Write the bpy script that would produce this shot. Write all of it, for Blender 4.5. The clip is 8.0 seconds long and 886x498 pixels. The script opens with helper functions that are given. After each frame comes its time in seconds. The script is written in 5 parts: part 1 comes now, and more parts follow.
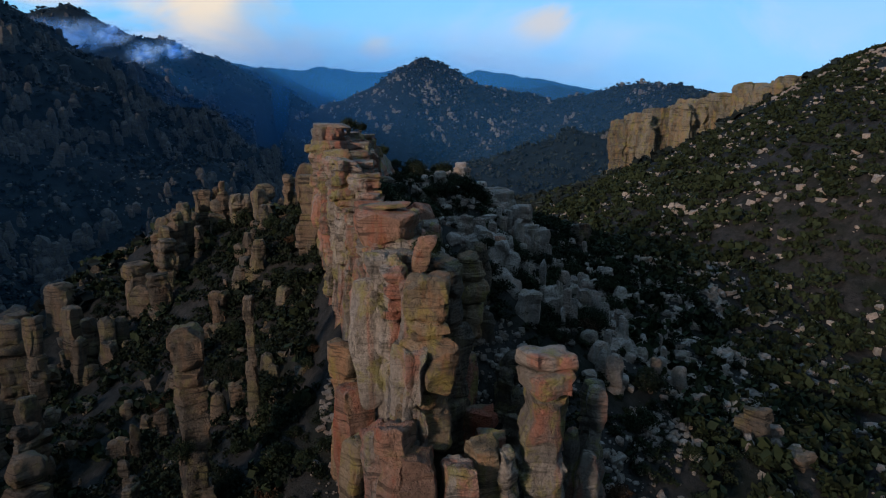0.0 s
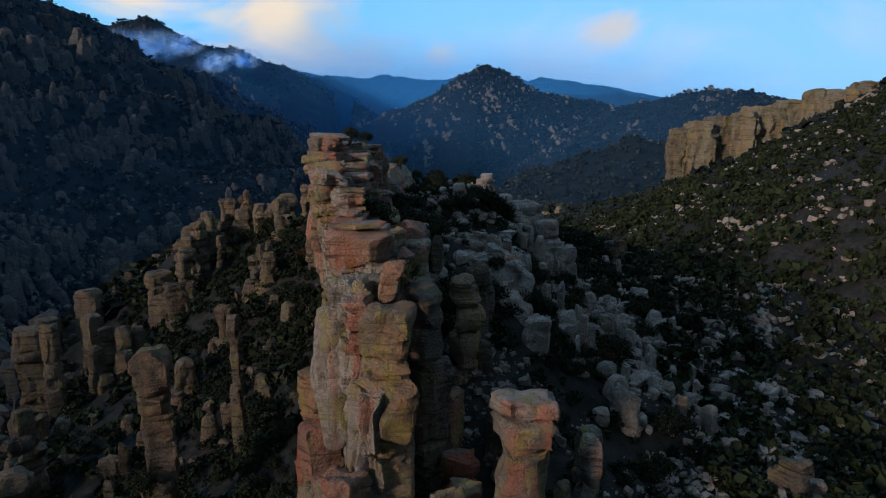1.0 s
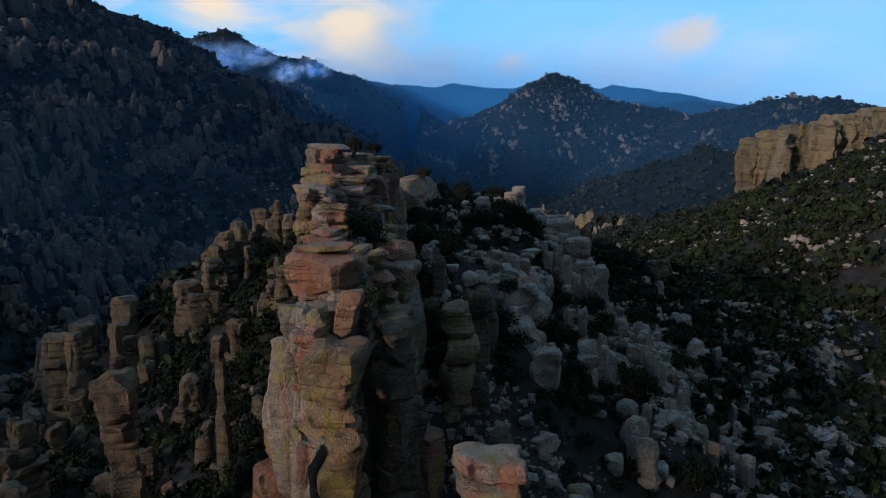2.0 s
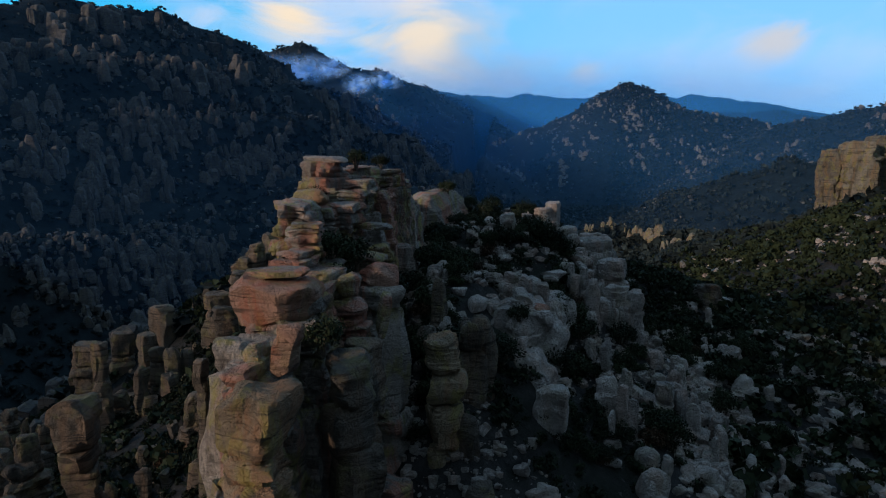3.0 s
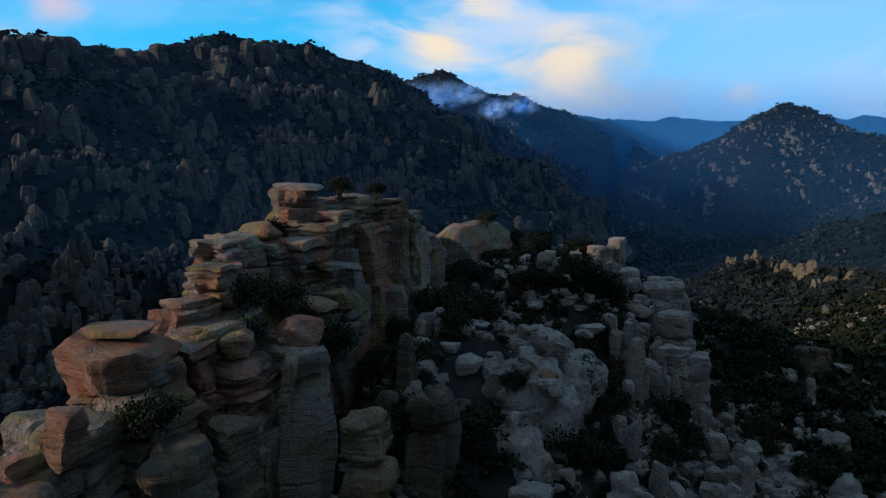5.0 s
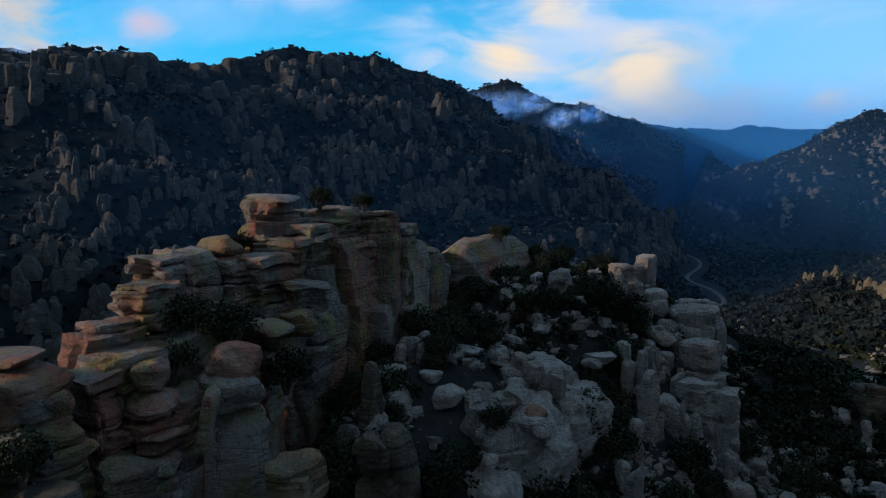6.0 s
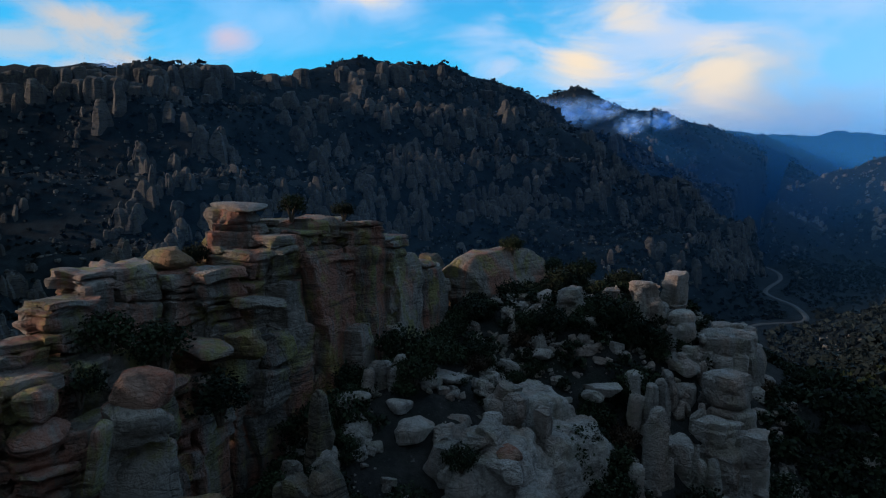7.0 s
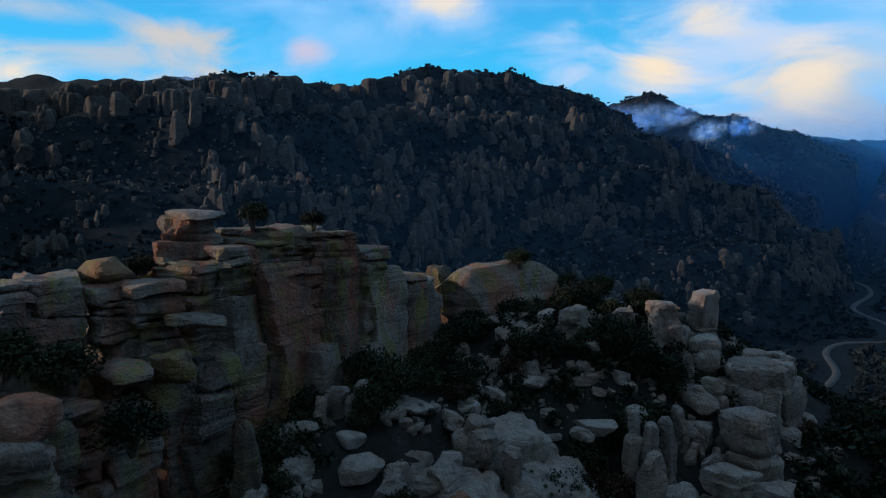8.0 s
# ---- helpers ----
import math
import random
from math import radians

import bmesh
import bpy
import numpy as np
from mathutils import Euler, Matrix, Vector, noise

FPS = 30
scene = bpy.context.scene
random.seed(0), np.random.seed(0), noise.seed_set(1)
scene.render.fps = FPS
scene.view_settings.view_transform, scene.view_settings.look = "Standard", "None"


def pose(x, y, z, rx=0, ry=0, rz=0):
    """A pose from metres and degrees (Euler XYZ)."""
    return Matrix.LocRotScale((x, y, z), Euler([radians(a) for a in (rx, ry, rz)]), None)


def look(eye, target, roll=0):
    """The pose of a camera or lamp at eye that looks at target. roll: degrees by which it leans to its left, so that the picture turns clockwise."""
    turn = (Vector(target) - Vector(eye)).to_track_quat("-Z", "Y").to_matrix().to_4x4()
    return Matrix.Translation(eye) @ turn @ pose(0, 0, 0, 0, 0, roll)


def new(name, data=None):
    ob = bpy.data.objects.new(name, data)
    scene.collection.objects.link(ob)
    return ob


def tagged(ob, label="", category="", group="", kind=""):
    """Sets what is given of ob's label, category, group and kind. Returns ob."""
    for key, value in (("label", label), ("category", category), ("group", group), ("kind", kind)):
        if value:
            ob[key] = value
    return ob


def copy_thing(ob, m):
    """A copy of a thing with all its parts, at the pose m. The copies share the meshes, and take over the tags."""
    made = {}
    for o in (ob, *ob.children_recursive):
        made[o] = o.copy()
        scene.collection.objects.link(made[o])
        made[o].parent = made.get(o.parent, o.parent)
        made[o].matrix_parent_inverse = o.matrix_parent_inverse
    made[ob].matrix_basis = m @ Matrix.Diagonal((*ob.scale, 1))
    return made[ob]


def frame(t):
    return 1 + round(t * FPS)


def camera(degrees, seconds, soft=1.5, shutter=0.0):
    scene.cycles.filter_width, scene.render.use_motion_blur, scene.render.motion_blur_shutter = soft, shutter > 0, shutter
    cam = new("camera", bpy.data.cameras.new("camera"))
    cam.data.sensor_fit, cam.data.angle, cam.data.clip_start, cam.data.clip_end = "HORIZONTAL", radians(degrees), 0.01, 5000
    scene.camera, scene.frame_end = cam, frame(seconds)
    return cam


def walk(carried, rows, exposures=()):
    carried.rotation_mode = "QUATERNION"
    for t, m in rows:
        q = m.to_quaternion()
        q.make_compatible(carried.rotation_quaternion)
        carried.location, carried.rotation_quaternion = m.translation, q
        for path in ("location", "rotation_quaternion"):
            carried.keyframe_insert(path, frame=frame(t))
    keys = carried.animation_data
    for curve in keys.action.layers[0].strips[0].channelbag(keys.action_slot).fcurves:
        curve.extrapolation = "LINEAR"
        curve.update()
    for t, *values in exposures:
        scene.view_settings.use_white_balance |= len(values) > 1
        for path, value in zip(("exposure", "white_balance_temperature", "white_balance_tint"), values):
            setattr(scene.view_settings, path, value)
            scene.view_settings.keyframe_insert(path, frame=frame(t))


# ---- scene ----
cam = camera(68.6, 8.0, 1.15)
METRES, EYE, TILT, LEAN, TURN = 60.0, 60.0, -12.4, 0.0, 0.0
ROWS = [
    (0.0, 0.0, 0.0, 0.0, 0.0, 0.0, -0.0),
    (0.5, 0.0464, 0.0417, 0.0105, 2.62, 0.25, -0.59),
    (1.0, 0.0909, 0.0856, 0.0215, 5.3, 0.56, -1.18),
    (1.5, 0.1335, 0.1312, 0.0325, 8.12, 0.84, -1.79),
    (3.0, 0.2456, 0.2807, 0.0671, 17.28, 1.64, -3.75),
    (3.5, 0.2781, 0.3337, 0.0787, 20.04, 1.99, -4.32),
    (4.0, 0.3084, 0.3877, 0.0907, 22.97, 2.29, -4.92),
    (4.5, 0.3354, 0.4433, 0.1024, 26.21, 2.53, -5.57),
    (6.0, 0.3996, 0.6094, 0.1379, 35.08, 2.89, -7.25),
    (6.5, 0.4162, 0.6683, 0.1499, 38.07, 2.85, -7.76),
    (7.0, 0.4297, 0.7279, 0.1619, 41.21, 2.76, -8.29),
    (7.5, 0.4406, 0.7879, 0.1739, 44.31, 2.66, -8.77),
    (8.0, 0.448, 0.8483, 0.1861, 47.36, 2.53, -9.26),
]
walk(cam, [(t, pose(0, 0, EYE, TILT, LEAN, TURN) @ pose(METRES * x, METRES * y, METRES * z, 90 + pitch, roll, yaw)) for t, x, y, z, yaw, pitch, roll in ROWS])

# ---- world, sun ----
SUN_FROM = Vector((-0.63, -0.73, 0.25)).normalized()


def ramp(nt, fac, stops, interp="LINEAR"):
    n = nt.nodes.new("ShaderNodeValToRGB")
    n.color_ramp.interpolation = interp
    els = n.color_ramp.elements
    while len(els) < len(stops):
        els.new(0.5)
    for e, (p, c) in zip(els, stops):
        e.position, e.color = p, (c, c, c, 1) if isinstance(c, (int, float)) else (*c, 1)
    nt.links.new(fac, n.inputs[0])
    return n.outputs[0]


def mixc(nt, fac, a, b, blend="MIX"):
    n = nt.nodes.new("ShaderNodeMix")
    n.data_type, n.blend_type = "RGBA", blend
    for sock, v in ((n.inputs[0], fac), (n.inputs[6], a), (n.inputs[7], b)):
        if isinstance(v, bpy.types.NodeSocket):
            nt.links.new(v, sock)
        elif isinstance(v, (int, float)):
            sock.default_value = v
        else:
            sock.default_value = (*v, 1)
    return n.outputs[2]


def maths(nt, op, a, b=0.0, clamp=False):
    n = nt.nodes.new("ShaderNodeMath")
    n.operation, n.use_clamp = op, clamp
    for sock, v in zip(n.inputs, (a, b)):
        if isinstance(v, bpy.types.NodeSocket):
            nt.links.new(v, sock)
        else:
            sock.default_value = v
    return n.outputs[0]


def noise_tex(nt, vec, scale, detail=4.0, rough=0.55, stretch=(1, 1, 1), offset=(0, 0, 0), distort=0.0):
    m = nt.nodes.new("ShaderNodeMapping")
    m.inputs["Scale"].default_value, m.inputs["Location"].default_value = stretch, offset
    nt.links.new(vec, m.inputs[0])
    n = nt.nodes.new("ShaderNodeTexNoise")
    n.inputs["Scale"].default_value, n.inputs["Detail"].default_value = scale, detail
    n.inputs["Roughness"].default_value, n.inputs["Distortion"].default_value = rough, distort
    nt.links.new(m.outputs[0], n.inputs["Vector"])
    return n.outputs[0]


def heading(az, el):
    """Unit vector for degrees right of north (+y) and degrees up."""
    a, e = radians(az), radians(el)
    return (math.sin(a) * math.cos(e), math.cos(a) * math.cos(e), math.sin(e))


def make_world():
    w = bpy.data.worlds.new("dusk_sky")
    scene.world = w
    w.use_nodes = True
    nt = w.node_tree
    bg = nt.nodes["Background"]
    co = nt.nodes.new("ShaderNodeTexCoord").outputs["Generated"]
    sep = nt.nodes.new("ShaderNodeSeparateXYZ")
    nt.links.new(co, sep.inputs[0])
    z = sep.outputs[2]
    # twilight sky: pale at the skyline, blue above, raised overhead to brighten upward faces
    base = ramp(nt, z, [(0.0, (0.20, 0.56, 1.02)), (0.07, (0.16, 0.60, 1.12)), (0.16, (0.05, 0.54, 0.98)), (0.34, (0.06, 0.32, 0.76)), (0.55, (0.17, 0.36, 0.63)), (1.0, (0.285, 0.45, 0.61))])
    dusk = ramp(nt, z, [(0.0, (0.07, 0.10, 0.14)), (0.25, (0.11, 0.155, 0.21)), (1.0, (0.285, 0.45, 0.61))])
    # high veil of thin cloud
    veil = noise_tex(nt, co, 2.6, 5, 0.55, (1, 1, 3.2), (0.4, 1.7, 0.2), 0.4)
    veil = ramp(nt, veil, [(0.45, 0.0), (0.66, 0.75)])
    # thicker towards the head of the valley (north), clear to the north-west
    dot = nt.nodes.new("ShaderNodeVectorMath")
    dot.operation = "DOT_PRODUCT"
    dot.inputs[1].default_value = heading(22, 6)
    nt.links.new(co, dot.inputs[0])
    north = ramp(nt, dot.outputs["Value"], [(0.55, 0.0), (0.90, 1.0)])
    veil = maths(nt, "MAXIMUM", veil, maths(nt, "MULTIPLY", north, 0.75))
    sky = mixc(nt, maths(nt, "MULTIPLY", veil, 0.8), base, (0.36, 0.66, 1.06))
    # soft clouds that still catch the light: heading, half width and height in degrees
    wisp = noise_tex(nt, co, 5.0, 6, 0.58, (1, 1, 2.2), (2.1, 0.3, 0.7), 0.7)
    for az, el, wide, high, amount, tint in CLOUDS:
        out, a = heading(az, el), radians(az)
        off = nt.nodes.new("ShaderNodeVectorMath")
        off.operation = "SUBTRACT"
        off.inputs[1].default_value = out
        nt.links.new(co, off.inputs[0])
        sides = []
        for way, reach in (((math.cos(a), -math.sin(a), 0), wide), ((0, 0, 1), high)):
            d = nt.nodes.new("ShaderNodeVectorMath")
            d.operation = "DOT_PRODUCT"
            d.inputs[1].default_value = [v / math.sin(radians(reach)) for v in way]
            nt.links.new(off.outputs[0], d.inputs[0])
            sides.append(maths(nt, "POWER", maths(nt, "ABSOLUTE", d.outputs["Value"]), 2.0))
        ahead = nt.nodes.new("ShaderNodeVectorMath")
        ahead.operation = "DOT_PRODUCT"
        ahead.inputs[1].default_value = out
        nt.links.new(co, ahead.inputs[0])
        near = maths(nt, "SUBTRACT", 1.0, maths(nt, "SQRT", maths(nt, "ADD", *sides)))
        shape = maths(nt, "ADD", near, maths(nt, "MULTIPLY", maths(nt, "SUBTRACT", wisp, 0.5), 2.6))
        shape = maths(nt, "MULTIPLY", shape, maths(nt, "GREATER_THAN", ahead.outputs["Value"], 0.3))
        mask = ramp(nt, shape, [(0.0, 0.0), (1.05, amount)], "EASE")
        sky = mixc(nt, mask, sky, tint)
    # the unseen sky to the south and east is dimmed to darken upright faces
    side = nt.nodes.new("ShaderNodeVectorMath")
    side.operation = "DOT_PRODUCT"
    side.inputs[1].default_value = heading(-26, 0)
    nt.links.new(co, side.inputs[0])
    sky = mixc(nt, ramp(nt, side.outputs["Value"], [(0.0, 0.0), (0.42, 1.0)], "EASE"), dusk, sky)
    nt.links.new(sky, bg.inputs[0])
    bg.inputs[1].default_value = SKY_STRENGTH
    return w


SKY_STRENGTH = 1.03
CREAM, PEACH, ROSE = (0.95, 0.80, 0.62), (0.74, 0.62, 0.52), (0.66, 0.58, 0.72)
LILAC, GREY_CREAM, LAVENDER = (0.45, 0.66, 0.97), (0.58, 0.60, 0.64), (0.34, 0.50, 0.76)
CLOUDS = [
    (-14, 4.5, 16, 4.0, 0.75, LAVENDER), (6, 5.5, 22, 5, 0.6, LILAC), (-38, 11, 5.5, 3.0, 0.8, LILAC), (-49, 14.5, 7, 4.5, 0.75, LILAC), (-27, 10, 10, 6, 0.85, LILAC), (-18, 8, 8, 4.5, 0.7, GREY_CREAM), (-10, 12, 14, 5, 0.6, LILAC),
    (-28, 10.5, 12, 6.5, 0.8, (0.56, 0.70, 0.92)),
    (-30.2, 9.4, 4.4, 3.6, 1.0, CREAM), (-27.0, 13.0, 3.4, 2.8, 0.7, CREAM), (-19.2, 8.1, 4.2, 2.4, 0.85, CREAM), (-24, 7.6, 3.5, 1.6, 0.5, CREAM), (-5.8, 5.3, 2.6, 2.2, 0.45, PEACH), (8.8, 6.7, 4.2, 2.2, 0.6, PEACH), (30, 6.3, 9, 3, 0.4, LILAC),
    (-59.8, 11.0, 2.8, 1.7, 0.85, ROSE), (-70, 11.4, 6, 1.8, 0.8, PEACH), (-74, 9.4, 13, 2.2, 0.75, GREY_CREAM), (-81, 7.8, 5, 2.2, 0.9, CREAM), (-69, 7.9, 8, 1.5, 0.7, PEACH), (-80, 12.5, 8, 1.6, 0.6, GREY_CREAM), (-48, 15, 3.4, 1.6, 0.8, CREAM),
]
make_world()
sun = new("sun", bpy.data.lights.new("sun", "SUN"))
sun.data.energy, sun.data.angle, sun.data.color = 3.6, radians(8), (1.0, 0.78, 0.63)
sun.matrix_world = look(SUN_FROM * 100, (0, 0, 0))


# ---- materials ----
def new_mat(name):
    m = bpy.data.materials.new(name)
    m.use_nodes = True
    nt = m.node_tree
    return m, nt, nt.nodes["Principled BSDF"]


def rock_material(name, pale, dark, stain, lichen, stain_amt, lichen_amt, bump=1.0, far=False, bedded=1.0):
    m, nt, b = new_mat(name)
    co = nt.nodes.new("ShaderNodeNewGeometry").outputs["Position"]
    rnd = nt.nodes.new("ShaderNodeObjectInfo").outputs["Random"]
    big = noise_tex(nt, co, 0.22 if not far else 0.03, 4)
    col = mixc(nt, ramp(nt, big, [(0.35, 0), (0.65, 1)]), pale, dark)
    grain = noise_tex(nt, co, 3.0 if not far else 0.25, 6, 0.65)
    col = mixc(nt, ramp(nt, grain, [(0.38, 0.0), (0.66, 0.7)]), col, tuple(v * 0.45 for v in dark))
    col = mixc(nt, maths(nt, "MULTIPLY", rnd, 0.45), col, tuple(min(1, v * 1.3) for v in pale))
    col = mixc(nt, ramp(nt, rnd, [(0.0, 0.5), (0.4, 0.0)]), col, tuple(v * 0.6 for v in dark))
    # iron stain running down the faces
    run = noise_tex(nt, co, 0.45, 5, 0.6, (1, 1, 0.16), (3, 1, 0), 0.6)
    col = mixc(nt, ramp(nt, run, [(0.47, 0.0), (0.60, stain_amt)]), col, stain)
    # darker upright streaks
    dark_run = noise_tex(nt, co, 0.8, 5, 0.6, (1, 1, 0.12), (9, 4, 2), 0.5)
    col = mixc(nt, ramp(nt, dark_run, [(0.56, 0.0), (0.72, 0.6)]), col, tuple(v * 0.28 for v in dark))
    # lichen
    patch = noise_tex(nt, co, 0.55, 5, 0.65, (1, 1, 0.7), (5, 7, 3), 0.3)
    col = mixc(nt, ramp(nt, patch, [(0.51, 0.0), (0.62, lichen_amt)]), col, lichen)
    # fine beds
    beds = noise_tex(nt, co, 0.8, 4, 0.6, (0.16, 0.16, 2.2), (0, 0, 0), 1.2)
    where = ramp(nt, noise_tex(nt, co, 0.35, 3, 0.5, (1, 1, 1), (2, 8, 5)), [(0.36, 0.15), (0.55, 1.0)])
    col = mixc(nt, maths(nt, "MULTIPLY", where, ramp(nt, beds, [(0.38, 0.85 * bedded), (0.46, 0.0)])), col, tuple(v * 0.35 for v in dark))
    blot = noise_tex(nt, co, 1.3, 6, 0.7, (1, 1, 0.8), (1, 5, 9))
    col = mixc(nt, ramp(nt, blot, [(0.30, 0.55), (0.46, 0.0)]), col, tuple(v * 0.3 for v in dark))
    b.inputs["Roughness"].default_value, b.inputs["Specular IOR Level"].default_value = 0.92, 0.2
    vor = nt.nodes.new("ShaderNodeTexVoronoi")
    vor.feature, vor.inputs["Scale"].default_value = "DISTANCE_TO_EDGE", 0.7
    wob = nt.nodes.new("ShaderNodeVectorMath")
    wob.operation = "MULTIPLY_ADD"
    wob.inputs[1].default_value = (0.7, 0.7, 0.16) if not far else (0.12, 0.12, 0.06)
    warp = nt.nodes.new("ShaderNodeTexNoise")
    warp.inputs["Scale"].default_value, warp.inputs["Detail"].default_value = 0.55, 5
    nt.links.new(co, warp.inputs["Vector"])
    nt.links.new(warp.outputs["Color"], wob.inputs[2])
    nt.links.new(co, wob.inputs[0])
    nt.links.new(wob.outputs[0], vor.inputs["Vector"])
    crack = ramp(nt, vor.outputs[0], [(0.0, 0.0), (0.03, 1.0)])
    part_crack = maths(nt, "MULTIPLY", maths(nt, "SUBTRACT", 1.0, crack), ramp(nt, big, [(0.48, 0.0), (0.64, 0.3)]))
    col = mixc(nt, part_crack, col, tuple(v * 0.25 for v in dark))
    flat = nt.nodes.new("ShaderNodeTexVoronoi")
    flat.feature, flat.inputs["Scale"].default_value = "DISTANCE_TO_EDGE", 1.0
    lie = nt.nodes.new("ShaderNodeVectorMath")
    lie.operation = "MULTIPLY_ADD"
    lie.inputs[1].default_value = (0.42, 0.42, 1.25) if not far else (0.05, 0.05, 0.12)
    nt.links.new(warp.outputs["Color"], lie.inputs[2])
    nt.links.new(co, lie.inputs[0])
    nt.links.new(lie.outputs[0], flat.inputs["Vector"])
    split = ramp(nt, flat.outputs[0], [(0.0, 0.0), (0.035, 1.0)])
    col = mixc(nt, maths(nt, "MULTIPLY", maths(nt, "SUBTRACT", 1.0, split), maths(nt, "MULTIPLY", where, 0.28)), col, tuple(v * 0.22 for v in dark))
    nt.links.new(col, b.inputs["Base Color"])
    h = maths(nt, "ADD", maths(nt, "MULTIPLY", grain, 0.5), maths(nt, "MULTIPLY", beds, 0.6 * bedded))
    h = maths(nt, "ADD", h, maths(nt, "ADD", maths(nt, "MULTIPLY", crack, 0.12), maths(nt, "MULTIPLY", split, 0.10)))
    h = maths(nt, "ADD", h, maths(nt, "MULTIPLY", noise_tex(nt, co, 6.0, 6, 0.75), 0.3))
    bp = nt.nodes.new("ShaderNodeBump")
    bp.inputs["Strength"].default_value, bp.inputs["Distance"].default_value = bump, 0.75 if not far else 1.5
    nt.links.new(h, bp.inputs["Height"])
    nt.links.new(bp.outputs[0], b.inputs["Normal"])
    return m


def plain_material(name, a, c, scale, rough=0.9, per_object=0.5, bump=0.0):
    m, nt, b = new_mat(name)
    co = nt.nodes.new("ShaderNodeNewGeometry").outputs["Position"]
    rnd = nt.nodes.new("ShaderNodeObjectInfo").outputs["Random"]
    isl = nt.nodes.new("ShaderNodeNewGeometry").outputs["Random Per Island"]
    n = noise_tex(nt, co, scale, 5, 0.6)
    f = maths(nt, "ADD", n, maths(nt, "MULTIPLY", maths(nt, "SUBTRACT", maths(nt, "ADD", rnd, isl), 1.0), per_object))
    nt.links.new(ramp(nt, f, [(0.25, a), (0.75, c)]), b.inputs["Base Color"])
    b.inputs["Roughness"].default_value, b.inputs["Specular IOR Level"].default_value = rough, 0.15
    if bump:
        bp = nt.nodes.new("ShaderNodeBump")
        bp.inputs["Strength"].default_value, bp.inputs["Distance"].default_value = bump, 0.2
        nt.links.new(noise_tex(nt, co, scale * 4, 6, 0.7), bp.inputs["Height"])
        nt.links.new(bp.outputs[0], b.inputs["Normal"])
    return m


def ground_material():
    m, nt, b = new_mat("stony_soil")
    co = nt.nodes.new("ShaderNodeNewGeometry").outputs["Position"]
    soil = mixc(nt, ramp(nt, noise_tex(nt, co, 0.7, 8, 0.75), [(0.35, 0.0), (0.65, 1.0)]), (0.009, 0.010, 0.011), (0.038, 0.037, 0.037))
    grass = ramp(nt, noise_tex(nt, co, 0.12, 6, 0.7, (1, 1, 1), (4, 2, 1)), [(0.48, 0.0), (0.66, 0.8)])
    col = mixc(nt, grass, soil, (0.007, 0.011, 0.007))
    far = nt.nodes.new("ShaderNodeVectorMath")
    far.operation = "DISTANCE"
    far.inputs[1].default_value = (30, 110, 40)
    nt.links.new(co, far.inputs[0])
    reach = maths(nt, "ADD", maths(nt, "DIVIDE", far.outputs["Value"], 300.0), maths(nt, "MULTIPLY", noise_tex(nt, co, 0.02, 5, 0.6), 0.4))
    # far ground goes darker and bluer: haze and lost sunlight put into the colour
    haze_tone = mixc(nt, ramp(nt, noise_tex(nt, co, 0.12, 8, 0.75), [(0.35, 0.0), (0.62, 1.0)]), (0.002, 0.004, 0.006), (0.011, 0.018, 0.022))
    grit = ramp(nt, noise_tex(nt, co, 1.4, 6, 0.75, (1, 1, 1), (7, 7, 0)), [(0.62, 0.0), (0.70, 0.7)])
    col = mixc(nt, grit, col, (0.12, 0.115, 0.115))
    col = mixc(nt, ramp(nt, reach, [(0.45, 0.0), (0.75, 1.0)]), col, haze_tone)
    nt.links.new(col, b.inputs["Base Color"])
    b.inputs["Roughness"].default_value, b.inputs["Specular IOR Level"].default_value = 0.95, 0.1
    bp = nt.nodes.new("ShaderNodeBump")
    bp.inputs["Strength"].default_value, bp.inputs["Distance"].default_value = 0.8, 0.4
    nt.links.new(noise_tex(nt, co, 1.6, 7, 0.75), bp.inputs["Height"])
    nt.links.new(bp.outputs[0], b.inputs["Normal"])
    return m


ROCK_WARM = rock_material("warm_rock", (0.36, 0.32, 0.285), (0.18, 0.162, 0.15), (0.40, 0.13, 0.075), (0.27, 0.25, 0.075), 0.65, 0.7, bedded=0.8)
# tan rock, its tone lowered for the shade over the western spur
ROCK_TAN = rock_material("tan_rock", (0.17, 0.145, 0.12), (0.085, 0.075, 0.067), (0.25, 0.15, 0.09), (0.22, 0.20, 0.08), 0.4, 0.45)
ROCK_GREY = rock_material("grey_rock", (0.45, 0.41, 0.385), (0.24, 0.22, 0.21), (0.38, 0.24, 0.18), (0.22, 0.22, 0.12), 0.4, 0.25, bedded=0.3)
ROCK_OCHRE = rock_material("ochre_rock", (0.33, 0.26, 0.18), (0.19, 0.15, 0.11), (0.35, 0.15, 0.065), (0.28, 0.24, 0.065), 0.5, 0.65)
ROCK_RED = rock_material("red_rock", (0.38, 0.225, 0.17), (0.19, 0.13, 0.105), (0.32, 0.09, 0.05), (0.22, 0.19, 0.07), 0.8, 0.3)
ROCK_CLIFF = rock_material("cliff_rock", (0.20, 0.185, 0.15), (0.12, 0.115, 0.105), (0.26, 0.15, 0.06), (0.21, 0.20, 0.06), 0.45, 0.6)
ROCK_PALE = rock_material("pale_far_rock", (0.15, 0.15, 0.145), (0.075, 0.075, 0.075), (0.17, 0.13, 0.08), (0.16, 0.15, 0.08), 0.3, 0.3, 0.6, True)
# darker colour in place of weaker sunlight on the canyon wall
ROCK_FAR_DIM = rock_material("far_rock", (0.092, 0.092, 0.094), (0.036, 0.037, 0.042), (0.10, 0.085, 0.07), (0.16, 0.15, 0.08), 0.3, 0.3, 0.6, True)
SOIL = ground_material()
